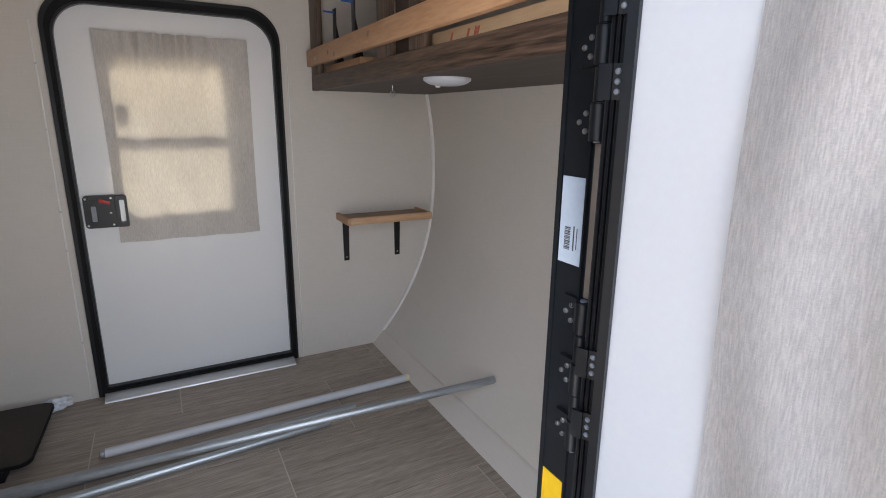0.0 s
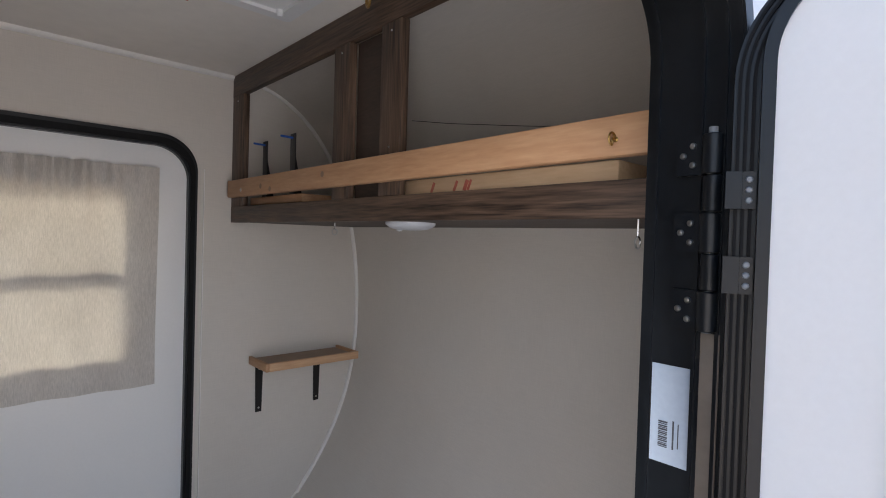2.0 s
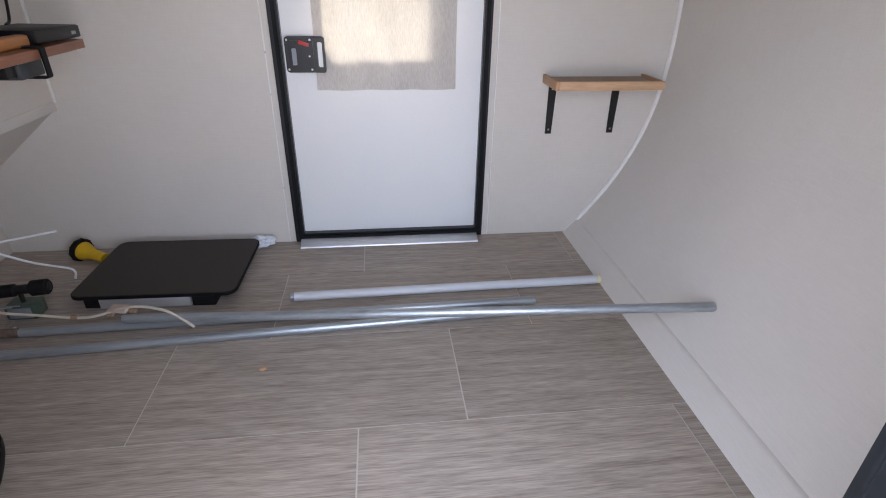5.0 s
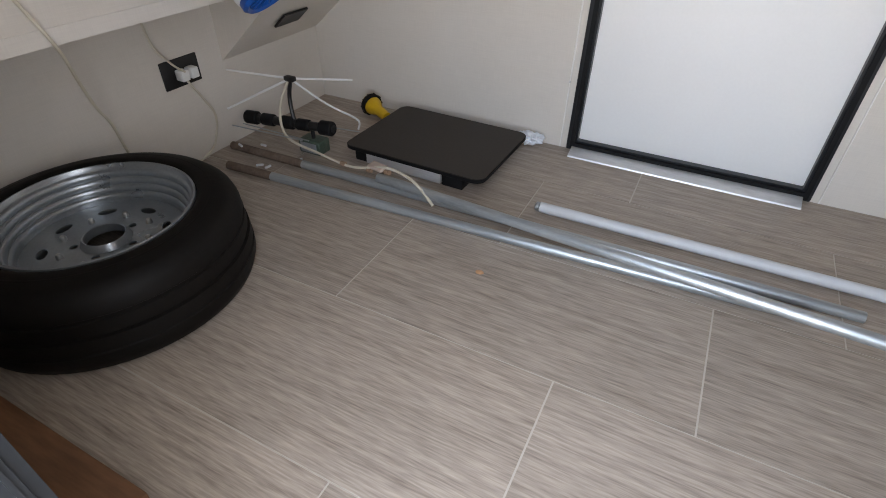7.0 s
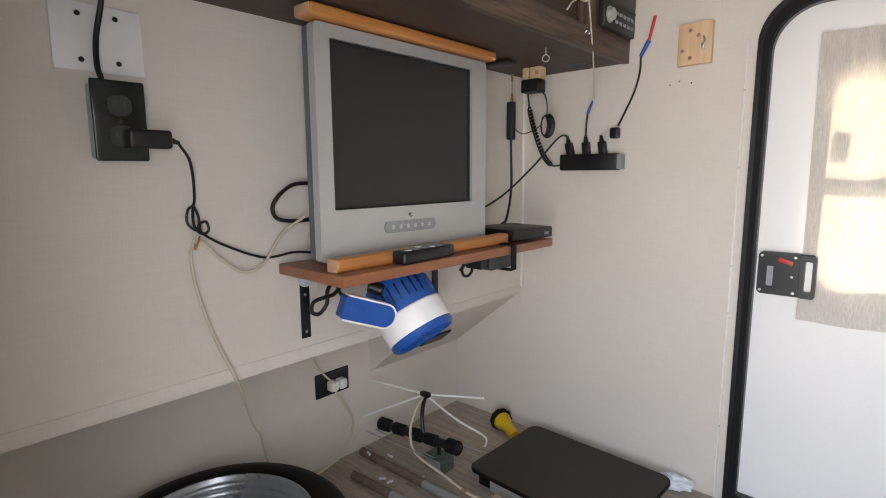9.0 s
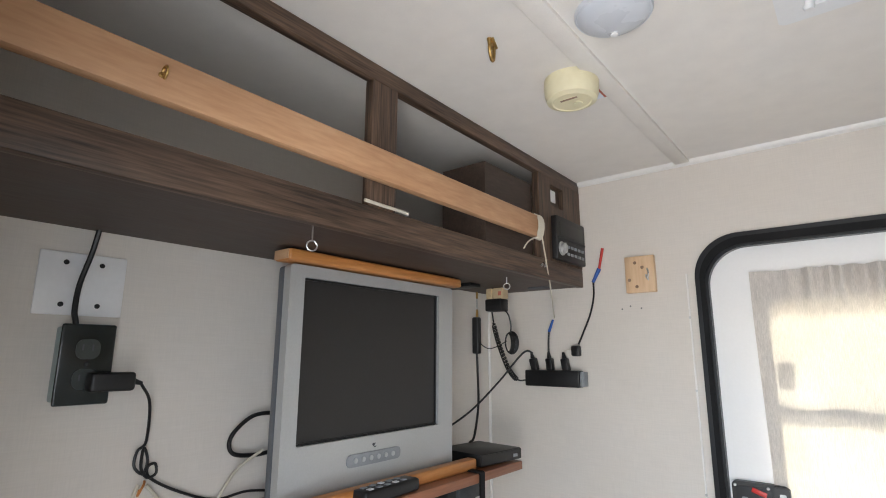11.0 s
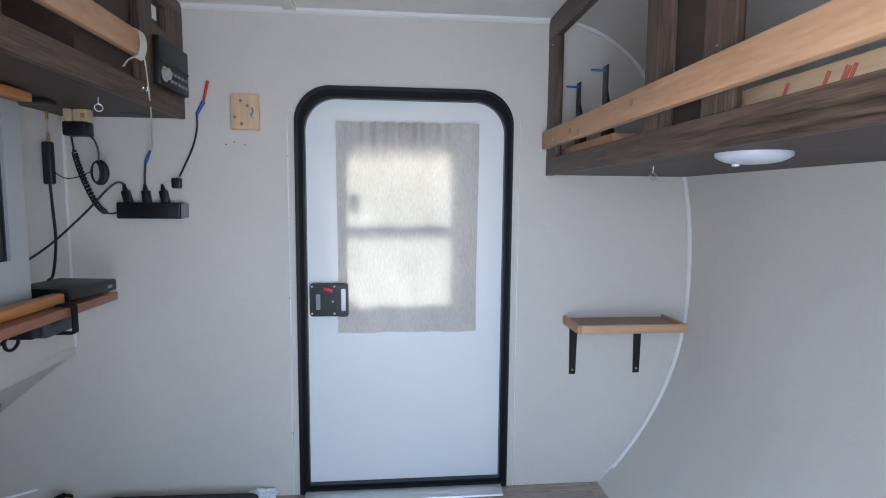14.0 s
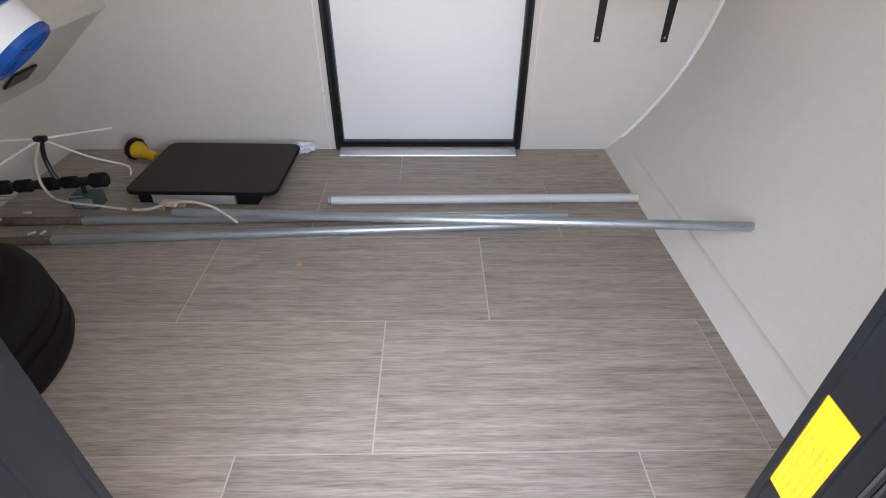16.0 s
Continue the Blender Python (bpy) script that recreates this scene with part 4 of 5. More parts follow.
for x, y, r, h in ((0.166, 1.140, 0.009, 0.016), (0.182, 1.198, 0.0145, 0.020), (0.219, 1.216, 0.009, 0.014)):
    m = Matrix.Translation((x, y, ZC - 0.003)) @ Matrix.Diagonal((1, 1, -1, 1))
    kb = part("knob", lathe(B(), [(0, 0), (r * 1.15, 0), (r * 1.1, h * 0.3), (r * 0.8, h * 0.4), (r * 0.75, h * 0.95), (r * 0.6, h), (0, h)], 18, m), M_PLASTIC, vt, "black control knob")
    part("knob_grip", box(B(), x - r * 0.8, x + r * 0.8, y - r * 0.25, y + r * 0.25, ZC - 0.003 - h * 1.25, ZC - 0.003 - h * 0.9, 0.001), M_PLASTIC, kb)
m = pose(0.418, 0.934, ZC - 0.015, 0, 0, -29)
bm = B()
prism(bm, [(-0.023, -0.0065), (0.0, -0.0070), (0.023, -0.0040), (0.025, 0.0), (0.023, 0.0040), (0.0, 0.0070), (-0.023, 0.0065)], -0.004, 0.004, lambda p, q, d: m @ Vector((p, q, d)))
cr = part("crank", bm, M_PLASTIC, vt, "black crank handle")
part("crank_hub", rod(B(), (0.412, 0.938, ZC - 0.018), (0.412, 0.938, ZC - 0.002), 0.008, 18), M_PLASTIC, cr)
for x, y in ((VX0 + 0.04, VY0 + 0.04), (VX1 - 0.04, VY0 + 0.04), (VX0 + 0.04, VY1 - 0.04), (VX1 - 0.04, VY1 - 0.04)):
    part("corner_post", lathe(B(), [(0, -0.016), (0.006, -0.015), (0.0075, -0.010), (0.0075, 0)], 12, Matrix.Translation((x, y, ZC - 0.004))), M_WHITE, vt)

sa = thing("smoke_alarm", (-0.212, 1.256, ZC - 0.036), "round aged-cream smoke alarm on the ceiling", "alarm")
m = Matrix.Translation((-0.212, 1.256, ZC)) @ Matrix.Diagonal((1, 1, -1, 1))
part("alarm_body", lathe(B(), [(0.0, 0), (0.050, 0), (0.0505, 0.012), (0.0495, 0.030), (0.046, 0.041), (0.036, 0.045), (0.034, 0.0435), (0.0, 0.0435)], 40, m), M_CREAM, sa)
part("sound_slot", box(B(), -0.228, -0.196, 1.240, 1.244, ZC - 0.0447, ZC - 0.0433), M_SHELFTOP, sa)
part("test_button", lathe(B(), [(0, 0.043), (0.009, 0.043), (0.009, 0.046), (0, 0.047)], 18, m @ Matrix.Translation((0.008, 0.012, 0))), M_CREAM, sa)


def coat_hook(x, y, turn):
    root = thing("ceiling_hook", (x, y, ZC - 0.04), "small brass double hook screwed to the ceiling", "hook", "ceiling hooks")
    rt = pose(x, y, ZC, 0, 0, turn)
    part("hook_plate", box(B(), -0.006, 0.006, -0.016, 0.016, -0.003, 0.0, 0.001, m=rt), M_BRASS, root)
    bm = B()
    cord(bm, [rt @ Vector(p) for p in ((0, 0.008, 0), (0, 0.010, -0.015), (0, 0.004, -0.030), (0, -0.010, -0.034), (0, -0.020, -0.026), (0, -0.021, -0.019))], 0.003, 8, 6)
    part("long_prong", bm, M_BRASS, root)
    bm = B()
    cord(bm, [rt @ Vector(p) for p in ((0, -0.006, 0), (0, -0.010, -0.012), (0, -0.020, -0.014), (0, -0.026, -0.006))], 0.003, 8, 6)
    part("short_prong", bm, M_BRASS, root)


coat_hook(-0.262, 1.062, 20)
coat_hook(0.572, 1.046, -20)


def ceiling_label(x0, x1, y0, y1, along=False):
    root = thing("ceiling_label", ((x0 + x1) / 2, (y0 + y1) / 2, ZC - 0.001), "small white warning sticker with a red stripe", "label", "ceiling labels")
    part("label_paper", box(B(), x0, x1, y0, y1, ZC - 0.0008, ZC + 0.0004), M_PAPER, root, smooth=0)
    sx, sy = (x1 - 0.006, y0) if along else (x0, y1 - 0.005)
    part("red_stripe", box(B(), sx, x1 - 0.0002, sy, y1 - 0.0002, ZC - 0.0013, ZC - 0.0007), M_REDINK, root, smooth=0)
    bm = B()
    for k in range(3):
        box(bm, x0 + 0.004, x1 - 0.006 * (1 + k % 2), y0 + 0.004 + 0.006 * k, y0 + 0.006 + 0.006 * k, ZC - 0.0013, ZC - 0.0007)
    part("print_bars", bm, M_BLADE, root, smooth=0)


ceiling_label(0.268, 0.325, 1.326, 1.362)
ceiling_label(-0.208, -0.180, 1.312, 1.356, True)


# ---- television on its wall shelf ----
ts = thing("tv_shelf", (-0.69, 1.31, 0.655), "cherry laminate wall shelf on black brackets", "shelf")
part("shelf_board", box(B(), XL + 0.001, -0.578, 0.960, 1.665, 0.652, 0.673, 0.002), M_CHERRY, ts)
for y in (1.016, 1.417):
    bm = B()
    box(bm, XL + 0.0003, XL + 0.0038, y - 0.011, y + 0.011, 0.506, 0.6515, 0.001)
    box(bm, XL + 0.001, XL + 0.13, y - 0.0085, y + 0.0085, 0.6482, 0.6515, 0.001)
    b_ = part("bracket", bm, M_PLASTIC, ts, "black steel bracket")
    dots(b_, "bracket_screw", [(XL + 0.0038, y, 0.520), (XL + 0.0038, y, 0.60)], (1, 0, 0), 0.0035, M_ZINC)
lw = thing("wood_strip", (-0.628, 1.25, 0.673), "orange varnished wood strip on the shelf before the television", "wood strip", "varnished wood strips")
part("strip", box(B(), -0.637, -0.607, 0.970, 1.50, 0.6735, 0.699, 0.006, 3), M_ORANGE, lw)
part("end_grain", box(B(), -0.636, -0.608, 0.9680, 0.9708, 0.6745, 0.698, 0.0006), M_PINE_X, lw, "pale sawn end")
uw = thing("wood_strip", (-0.65, 1.22, 1.16), "orange varnished wood strip above the television", "wood strip", "varnished wood strips")
m = pose(-0.650, 1.215, 1.1245, 0, 0, 0)
part("strip", box(B(), -0.030, 0.020, -0.265, 0.255, -0.010, 0.0115, 0.005, 3, m=m), M_ORANGE, uw)
part("end_grain", box(B(), -0.027, 0.017, -0.2665, -0.2645, -0.008, 0.0095, 0.0006, m=m), M_PINE_X, uw, "pale sawn end")

tv = thing("television", (-0.69, 1.195, 0.674), "old silver flat television with a dark blank screen", "television")
part("case", box(B(), -0.690, -0.667, 0.967, 1.451, 0.690, 1.109, 0.007, 3), M_TVSIDE, tv, "dark silver rounded case")
part("bezel", prism(B(), rrect(0.966, 1.453, 0.688, 1.111, 0.008, 4), -0.667, -0.648, on_x, [rrect(0.999, 1.400, 0.783, 1.088, 0.003, 3)]), M_SILVER, tv)
part("screen", box(B(), -0.665, -0.6585, 0.996, 1.403, 0.780, 1.0905), M_SCREEN, tv, "dark matt screen", smooth=0)
part("screen_edge", prism(B(), rrect(0.997, 1.402, 0.781, 1.090, 0.003, 3), -0.6584, -0.655, on_x, [rrect(1.003, 1.396, 0.787, 1.084, 0.002, 3)]), M_PLASTIC, tv)
bp_ = part("button_panel", prism(B(), rrect(1.118, 1.268, 0.729, 0.753, 0.010, 5), -0.649, -0.6455, on_x), M_BLADE, tv, "grey oval button strip")
for k in range(6):
    part("button", lathe(B(), [(0.005, 0), (0.005, 0.0015), (0, 0.002)], 12, Matrix.Translation((-0.6455, 1.140 + 0.021 * k, 0.741)) @ Matrix.Rotation(radians(90), 4, "Y")), M_SILVER, bp_)
part("maker_mark", prism(B(), [(1.188, 0.768), (1.196, 0.768), (1.190, 0.762), (1.198, 0.762), (1.194, 0.759), (1.186, 0.765)], -0.6485, -0.647, on_x), M_INK, tv)
part("rear_cover", box(B(), -0.745, -0.697, 1.01, 1.39, 0.74, 1.06, 0.012, 3), M_BLADE, tv)
part("stand_foot", box(B(), -0.735, -0.652, 1.04, 1.36, 0.6735, 0.693, 0.004), M_SILVER, tv)

rc = thing("remote_control", (-0.612, 1.20, 0.673), "black remote control lying on the shelf edge", "remote")
m = pose(-0.600, 1.182, 0.6735, 0, 0, 93)
part("remote_body", box(B(), -0.080, 0.080, -0.022, 0.022, 0.0, 0.026, 0.008, 3, m=m), M_PLASTIC, rc)
for r in range(5):
    for k in range(2):
        part("remote_button", box(B(), -0.062 + 0.024 * r, -0.050 + 0.024 * r, -0.014 + 0.017 * k, -0.004 + 0.017 * k, 0.0255, 0.0278, 0.001, m=m), M_BLADE if (r + k) % 3 else M_WHITE, rc)

dv = thing("tuner_box", (-0.66, 1.60, 0.673), "flat black converter box on the end of the shelf", "converter box")
m = pose(-0.655, 1.595, 0.6735, 0, 0, -6)
part("box_case", box(B(), -0.085, 0.062, -0.082, 0.082, 0.003, 0.032, 0.003, m=m), M_PLASTIC, dv)
part("front_panel", box(B(), 0.0615, 0.0645, -0.080, 0.080, 0.005, 0.030, 0.001, m=m), M_SCREEN, dv)
part("front_button", box(B(), 0.064, 0.0665, 0.045, 0.062, 0.012, 0.020, 0.001, m=m), M_BLADE, dv)
ub = thing("adapter_box", (-0.66, 1.50, 0.61), "black power box strapped under the shelf", "power box")
part("box_case", box(B(), -0.660, -0.596, 1.412, 1.500, 0.616, 0.6515, 0.003), surface("worn_grey_plastic", (0.030, 0.033, 0.035), (0.060, 0.064, 0.066), scale=30, fine=120, rough=0.5, bump=0.05), ub, "worn dark grey case")
part("connector", box(B(), -0.652, -0.602, 1.378, 1.4118, 0.622, 0.6510, 0.004), M_PLASTIC, ub)
part("strap", prism(B(), rrect(-0.700, -0.571, 0.611, 0.678, 0.006, 3), 1.462, 1.480, on_y, [rrect(-0.696, -0.575, 0.6150, 0.674, 0.004, 3)]), M_RUBBER, ub, "black strap")
part("lead", cord(B(), [(-0.63, 1.500, 0.632), (-0.628, 1.525, 0.622), (-0.628, 1.538, 0.634), (-0.635, 1.530, 0.648), (-0.65, 1.510, 0.650)], 0.0032, 8), M_PLASTIC, ub)
bm = B()
cord(bm, [(-0.63, 1.385, 0.645), (-0.632, 1.366, 0.646), (-0.636, 1.350, 0.630), (-0.636, 1.352, 0.612), (-0.634, 1.366, 0.606), (-0.632, 1.380, 0.616), (-0.632, 1.378, 0.632), (-0.634, 1.362, 0.636), (-0.64, 1.345, 0.622)], 0.0035, 8)
solo("coiled_lead", bm, M_PLASTIC, "short looped black lead under the shelf", "cable")
bm = B()
cord(bm, [(-0.76, 1.075, 0.652), (-0.745, 1.060, 0.632), (-0.74, 1.040, 0.612), (-0.738, 1.036, 0.586), (-0.742, 1.020, 0.566), (-0.745, 1.004, 0.572), (-0.742, 1.006, 0.592), (-0.735, 1.028, 0.600), (-0.730, 1.048, 0.604), (-0.728, 1.066, 0.622), (-0.735, 1.075, 0.636), (-0.745, 1.070, 0.610), (-0.750, 1.085, 0.590)], 0.0042, 8)
solo("coiled_lead", bm, M_PLASTIC, "knotted black lead beside the shelf bracket", "cable")
m, _ = frame_of((XL + 0.0040, 1.016, 0.634), (XL + 0.1, 1.016, 0.634))
solo("cable_puck", lathe(B(), [(0, 0), (0.0165, 0), (0.0170, 0.004), (0.0150, 0.009), (0.009, 0.0105), (0.008, 0.009), (0, 0.009)], 24, m), surface("pale_blue_plastic", (0.42, 0.52, 0.58), (0.50, 0.60, 0.66), rough=0.4, bump=0.02), "pale blue round plastic puck on the shelf bracket", "cable holder")

# blue and white fan hung under the shelf
fn = thing("small_fan", (-0.67, 1.15, 0.50), "blue and white clip-on fan hung under the shelf", "fan")
axis = Vector((0.62, 0.08, -0.77)).normalized()
c0 = Vector((-0.665, 1.178, 0.580))
m, _ = frame_of(c0, c0 + axis)
m = m @ Matrix.Diagonal((1.2, 1.2, 1.2, 1))
part("motor_cover", lathe(B(), [(0, -0.050), (0.040, -0.048), (0.054, -0.036), (0.060, -0.010), (0.061, 0.028)], 40, m), M_BLUE, fn, "blue louvred back")
for k in range(26):
    a = 2 * math.pi * k / 26
    mm = m @ Matrix.Rotation(a, 4, "Z") @ Matrix.Translation((0.0590, 0, 0.000))
    part("louvre", box(B(), -0.003, 0.0022, -0.0017, 0.0017, -0.018, 0.014, 0.0006, m=mm), M_PLASTIC if (mm.translation - c0).normalized().dot(Vector((0.70, -0.62, 0.36))) > 0.72 else M_BLUE, fn)
part("white_drum", lathe(B(), [(0.0612, 0.028), (0.0635, 0.031), (0.0625, 0.066), (0.060, 0.070)], 40, m), M_WHITE, fn)
part("front_ring", lathe(B(), [(0.0605, 0.069), (0.0610, 0.078), (0.056, 0.083), (0.050, 0.080), (0.050, 0.066)], 40, m), M_BLUE, fn, "blue front ring")
part("front_dish", lathe(B(), [(0.0505, 0.068), (0.030, 0.062), (0.014, 0.070), (0, 0.072)], 36, m), M_BLUE, fn)
for k in range(16):
    a = 2 * math.pi * k / 16
    part("grille_bar", rod(B(), m @ Vector((0.012 * math.cos(a), 0.012 * math.sin(a), 0.079)), m @ Vector((0.052 * math.cos(a + 0.5), 0.052 * math.sin(a + 0.5), 0.079)), 0.0012, 6), M_BLUE, fn)
am, al = frame_of((-0.655, 1.010, 0.600), (-0.624, 1.110, 0.562))
arm = part("clip_arm", B(), M_BLUE, fn, "blue clip arm with white rim")
bm = bmesh.new()
prism(bm, arch(-0.022, 0.022, 0.0, al, 0.0215), -0.015, 0.015, lambda p, q, d: am @ Vector((d, p, q)))
bmesh.ops.translate(bm, verts=bm.verts[:], vec=-world_of(fn))
bm.to_mesh(arm.data)
bm.free()
half = [radians(180 * k / 16) for k in range(17)]
rim_u = [(0.0260 * math.cos(q), al - 0.0215 + 0.0260 * math.sin(q)) for q in half] + [(-0.0260, 0.004), (-0.0224, 0.004)]
rim_u += [(-0.0224 * math.cos(q), al - 0.0215 + 0.0224 * math.sin(q)) for q in half] + [(0.0224, 0.004), (0.0260, 0.004)]
part("arm_rim", prism(B(), rim_u, -0.0158, 0.009, lambda p, q, d: am @ Vector((d, p, q))), M_WHITE, arm)
part("hang_stem", rod(B(), (-0.690, 1.165, 0.600), (-0.690, 1.165, 0.652), 0.006, 14), M_PLASTIC, fn)
part("pivot_knob", rod(B(), (-0.672, 1.092, 0.622), (-0.648, 1.112, 0.612), 0.013, 18, ease=0.003), M_PLASTIC, fn, "black pivot knob")

# ---- bulkhead wall ----
M_DARKGREEN = surface("green_black_plastic", (0.004, 0.0075, 0.0065), (0.008, 0.013, 0.0115), scale=12, fine=200, rough=0.25, bump=0.03)
M_SOCKET = surface("worn_socket_plastic", (0.025, 0.032, 0.030), (0.042, 0.050, 0.047), scale=12, fine=200, rough=0.4, bump=0.03)
wp = thing("blank_plate", (XL, 0.681, 1.0), "white metal cover plate with four black screws", "plate")
part("plate", box(B(), XL + 0.0003, XL + 0.004, 0.622, 0.742, 1.003, 1.100, 0.002), M_WHITE, wp)
dots(wp, "plate_screw", [(XL + 0.004, y, z) for y in (0.657, 0.706) for z in (1.019, 1.084)], (1, 0, 0), 0.004, M_PLASTIC)
ob_ = thing("wall_outlet", (XL, 0.706, 0.876), "black surface-mounted double socket on the bulkhead", "outlet")
part("back_box", box(B(), XL + 0.0003, XL + 0.036, 0.658, 0.722, 0.875, 0.985, 0.003), surface("grey_green_box", (0.32, 0.40, 0.40), (0.40, 0.48, 0.48), rough=0.5, bump=0.03), ob_, "grey-green socket box")
pl = part("cover_plate", box(B(), XL + 0.0362, XL + 0.042, 0.654, 0.726, 0.871, 0.989, 0.003), M_DARKGREEN, ob_, "glossy green-black cover")
for z in (0.952, 0.908):
    so = part("socket", prism(B(), rrect(0.674, 0.706, z - 0.015, z + 0.015, 0.012, 6), XL + 0.042, XL + 0.0438, on_x), M_SOCKET, pl)
    for y in (0.683, 0.696):
        part("slot", box(B(), XL + 0.0435, XL + 0.0443, y - 0.001, y + 0.001, z - 0.002, z + 0.007), M_INK, so, smooth=0)
dots(pl, "cover_screw", [(XL + 0.042, 0.690, 0.930)], (1, 0, 0), 0.003, M_SMOKE)
pg = thing("plug_adapter", (XL + 0.06, 0.74, 0.9), "black plug-in power adapter in the wall socket", "adapter")
part("plug_body", box(B(), XL + 0.044, XL + 0.070, 0.690, 0.752, 0.890, 0.918, 0.005, 3), M_PLASTIC, pg)
part("strain_relief", rod(B(), (XL + 0.056, 0.752, 0.904), (XL + 0.054, 0.766, 0.900), 0.005, 12, 0.003), M_PLASTIC, pg)


def cable(name, pts, r, mat, label, group="", per=8):
    return solo(name, cord(B(), pts, r, 8, per), mat, label, "cable", group)


W = XL + 0.008
cable("power_cable", [(W + 0.012, 0.69, 1.138), (W + 0.006, 0.686, 1.10), (W + 0.004, 0.676, 1.05), (W + 0.012, 0.672, 1.01), (W + 0.016, 0.674, 0.994), (W + 0.016, 0.676, 0.982)], 0.0042, M_PLASTIC, "thick black cable running down into the wall socket")
knot = [(XL + 0.054, 0.765, 0.900), (W + 0.03, 0.788, 0.868), (W, 0.802, 0.805), (W, 0.790, 0.790), (W + 0.004, 0.786, 0.768), (W + 0.006, 0.800, 0.755), (W + 0.003, 0.806, 0.775), (W + 0.006, 0.797, 0.795),
        (W + 0.008, 0.795, 0.765), (W + 0.004, 0.808, 0.748), (W + 0.002, 0.822, 0.752), (W + 0.004, 0.818, 0.768), (W + 0.006, 0.806, 0.764), (W, 0.815, 0.745), (W, 0.865, 0.715), (W, 0.93, 0.690), (W + 0.01, 0.985, 0.695), (W + 0.02, 1.03, 0.69)]
cable("adapter_lead", knot, 0.0024, M_PLASTIC, "thin black lead bunched in a knot on the bulkhead")
solo("cable_tie", cord(B(), [(W, 0.806, 0.742), (W + 0.006, 0.803, 0.738), (W + 0.008, 0.798, 0.730), (W + 0.004, 0.796, 0.722), (W, 0.800, 0.730)], 0.002, 6, 6),
     M_ORANGE, "orange twist tie round the bunched lead", "tie")
cable("white_lead", [(W, 0.797, 0.738), (W, 0.789, 0.708), (W, 0.796, 0.645), (W, 0.823, 0.547), (W + 0.001, 0.857, 0.458), (-0.860, 0.910, 0.367), (-0.900, 0.943, 0.300), (-0.930, 0.975, 0.247), (-0.985, 1.020, 0.137), (-1.030, 1.085, 0.025),
                     (-1.045, 1.150, 0.0035), (-1.045, 1.205, 0.004), (-1.045, 1.290, 0.030), (-1.045, 1.326, 0.108), (-1.042, 1.300, 0.170), (-1.040, 1.268, 0.226), (-1.040, 1.264, 0.236)], 0.0031, M_CORD_W, "white lead drooping from bulkhead to the low socket")
cable("white_lead", [(W, 0.81, 0.735), (W + 0.003, 0.845, 0.695), (W + 0.003, 0.885, 0.668), (W + 0.003, 0.925, 0.682), (W + 0.006, 0.965, 0.735), (W + 0.015, 1.01, 0.765)], 0.0028, M_CORD_W, "white lead looping behind the television")
cable("black_lead", [(W + 0.01, 1.04, 0.832), (W + 0.005, 0.99, 0.828), (W + 0.004, 0.950, 0.795), (W + 0.004, 0.955, 0.765), (W + 0.008, 1.0, 0.757), (W + 0.015, 1.05, 0.762)], 0.004, M_PLASTIC, "stiff black lead looping behind the television")

lo = thing("low_outlet", (XB, 1.272, 0.21), "black double socket low on the recessed bulkhead", "outlet")
part("cover_plate", box(B(), XB + 0.0003, XB + 0.006, 1.214, 1.330, 0.213, 0.285, 0.003), M_PLASTIC, lo)
for y in (1.262, 1.292):
    part("white_plug", box(B(), XB + 0.006, XB + 0.034, y - 0.012, y + 0.012, 0.232, 0.260, 0.004), M_WHITE, lo, "white plug")
cable("white_lead", [(-1.035, 1.262, 0.256), (-1.045, 1.235, 0.285), (-1.055, 1.207, 0.337), (-1.06, 1.198, 0.44), (-1.062, 1.196, 0.468)], 0.0027, M_CORD_W, "white lead rising behind the ledge")
bm = B()
prism(bm, [(-0.05, -0.028), (0.05, -0.028), (0.05, 0.028), (-0.05, 0.028)], 0.0, 0.006,
      lambda p, q, d: Vector((-0.945 + q * -0.765 * 1 + d * 0.64, 1.585 + p, 0.334 - q * 0.64 - d * 0.765)))
solo("vent_plate", bm, M_PLASTIC, "small black plate on the sloping corner panel", "plate")

# ---- power strip and leads on the side wall ----
ps = thing("power_strip", (-0.55, YF, 0.855), "black socket strip screwed to the side wall", "power strip")
part("strip_body", box(B(), -0.640, -0.468, YF - 0.036, YF - 0.0003, 0.856, 0.902, 0.004), M_PLASTIC, ps)
part("end_cap", box(B(), -0.4678, -0.456, YF - 0.033, YF - 0.002, 0.859, 0.899, 0.002), M_BLADE, ps)
for x, tilt in ((-0.612, -14), (-0.562, -6), (-0.512, -10)):
    m = pose(x, YF - 0.020, 0.902, 0, tilt, 0)
    q = part("plug", box(B(), -0.010, 0.010, -0.010, 0.010, -0.002, 0.034, 0.003, m=m), M_PLASTIC, ps)
    part("plug_boot", lathe(B(), [(0.007, 0.033), (0.0035, 0.052), (0, 0.052)], 12, m), M_PLASTIC, q)
wd = thing("wood_block", (-0.289, YF, 1.11), "small pine block screwed to the side wall with a latch eye", "block")
part("block", box(B(), -0.328, -0.250, YF - 0.018, YF - 0.0003, 1.111, 1.210, 0.002), surface("pale_pine", (0.58, 0.38, 0.22), (0.74, 0.54, 0.35), scale=7, stretch=(7, 7, 0.8), fine=26, rough=0.55, bump=0.1), wd)
dots(wd, "block_screw", [(-0.300, YF - 0.018, 1.192), (-0.281, YF - 0.018, 1.178), (-0.317, YF - 0.018, 1.146), (-0.298, YF - 0.018, 1.127)], (0, -1, 0), 0.0045, M_SHELFTOP)
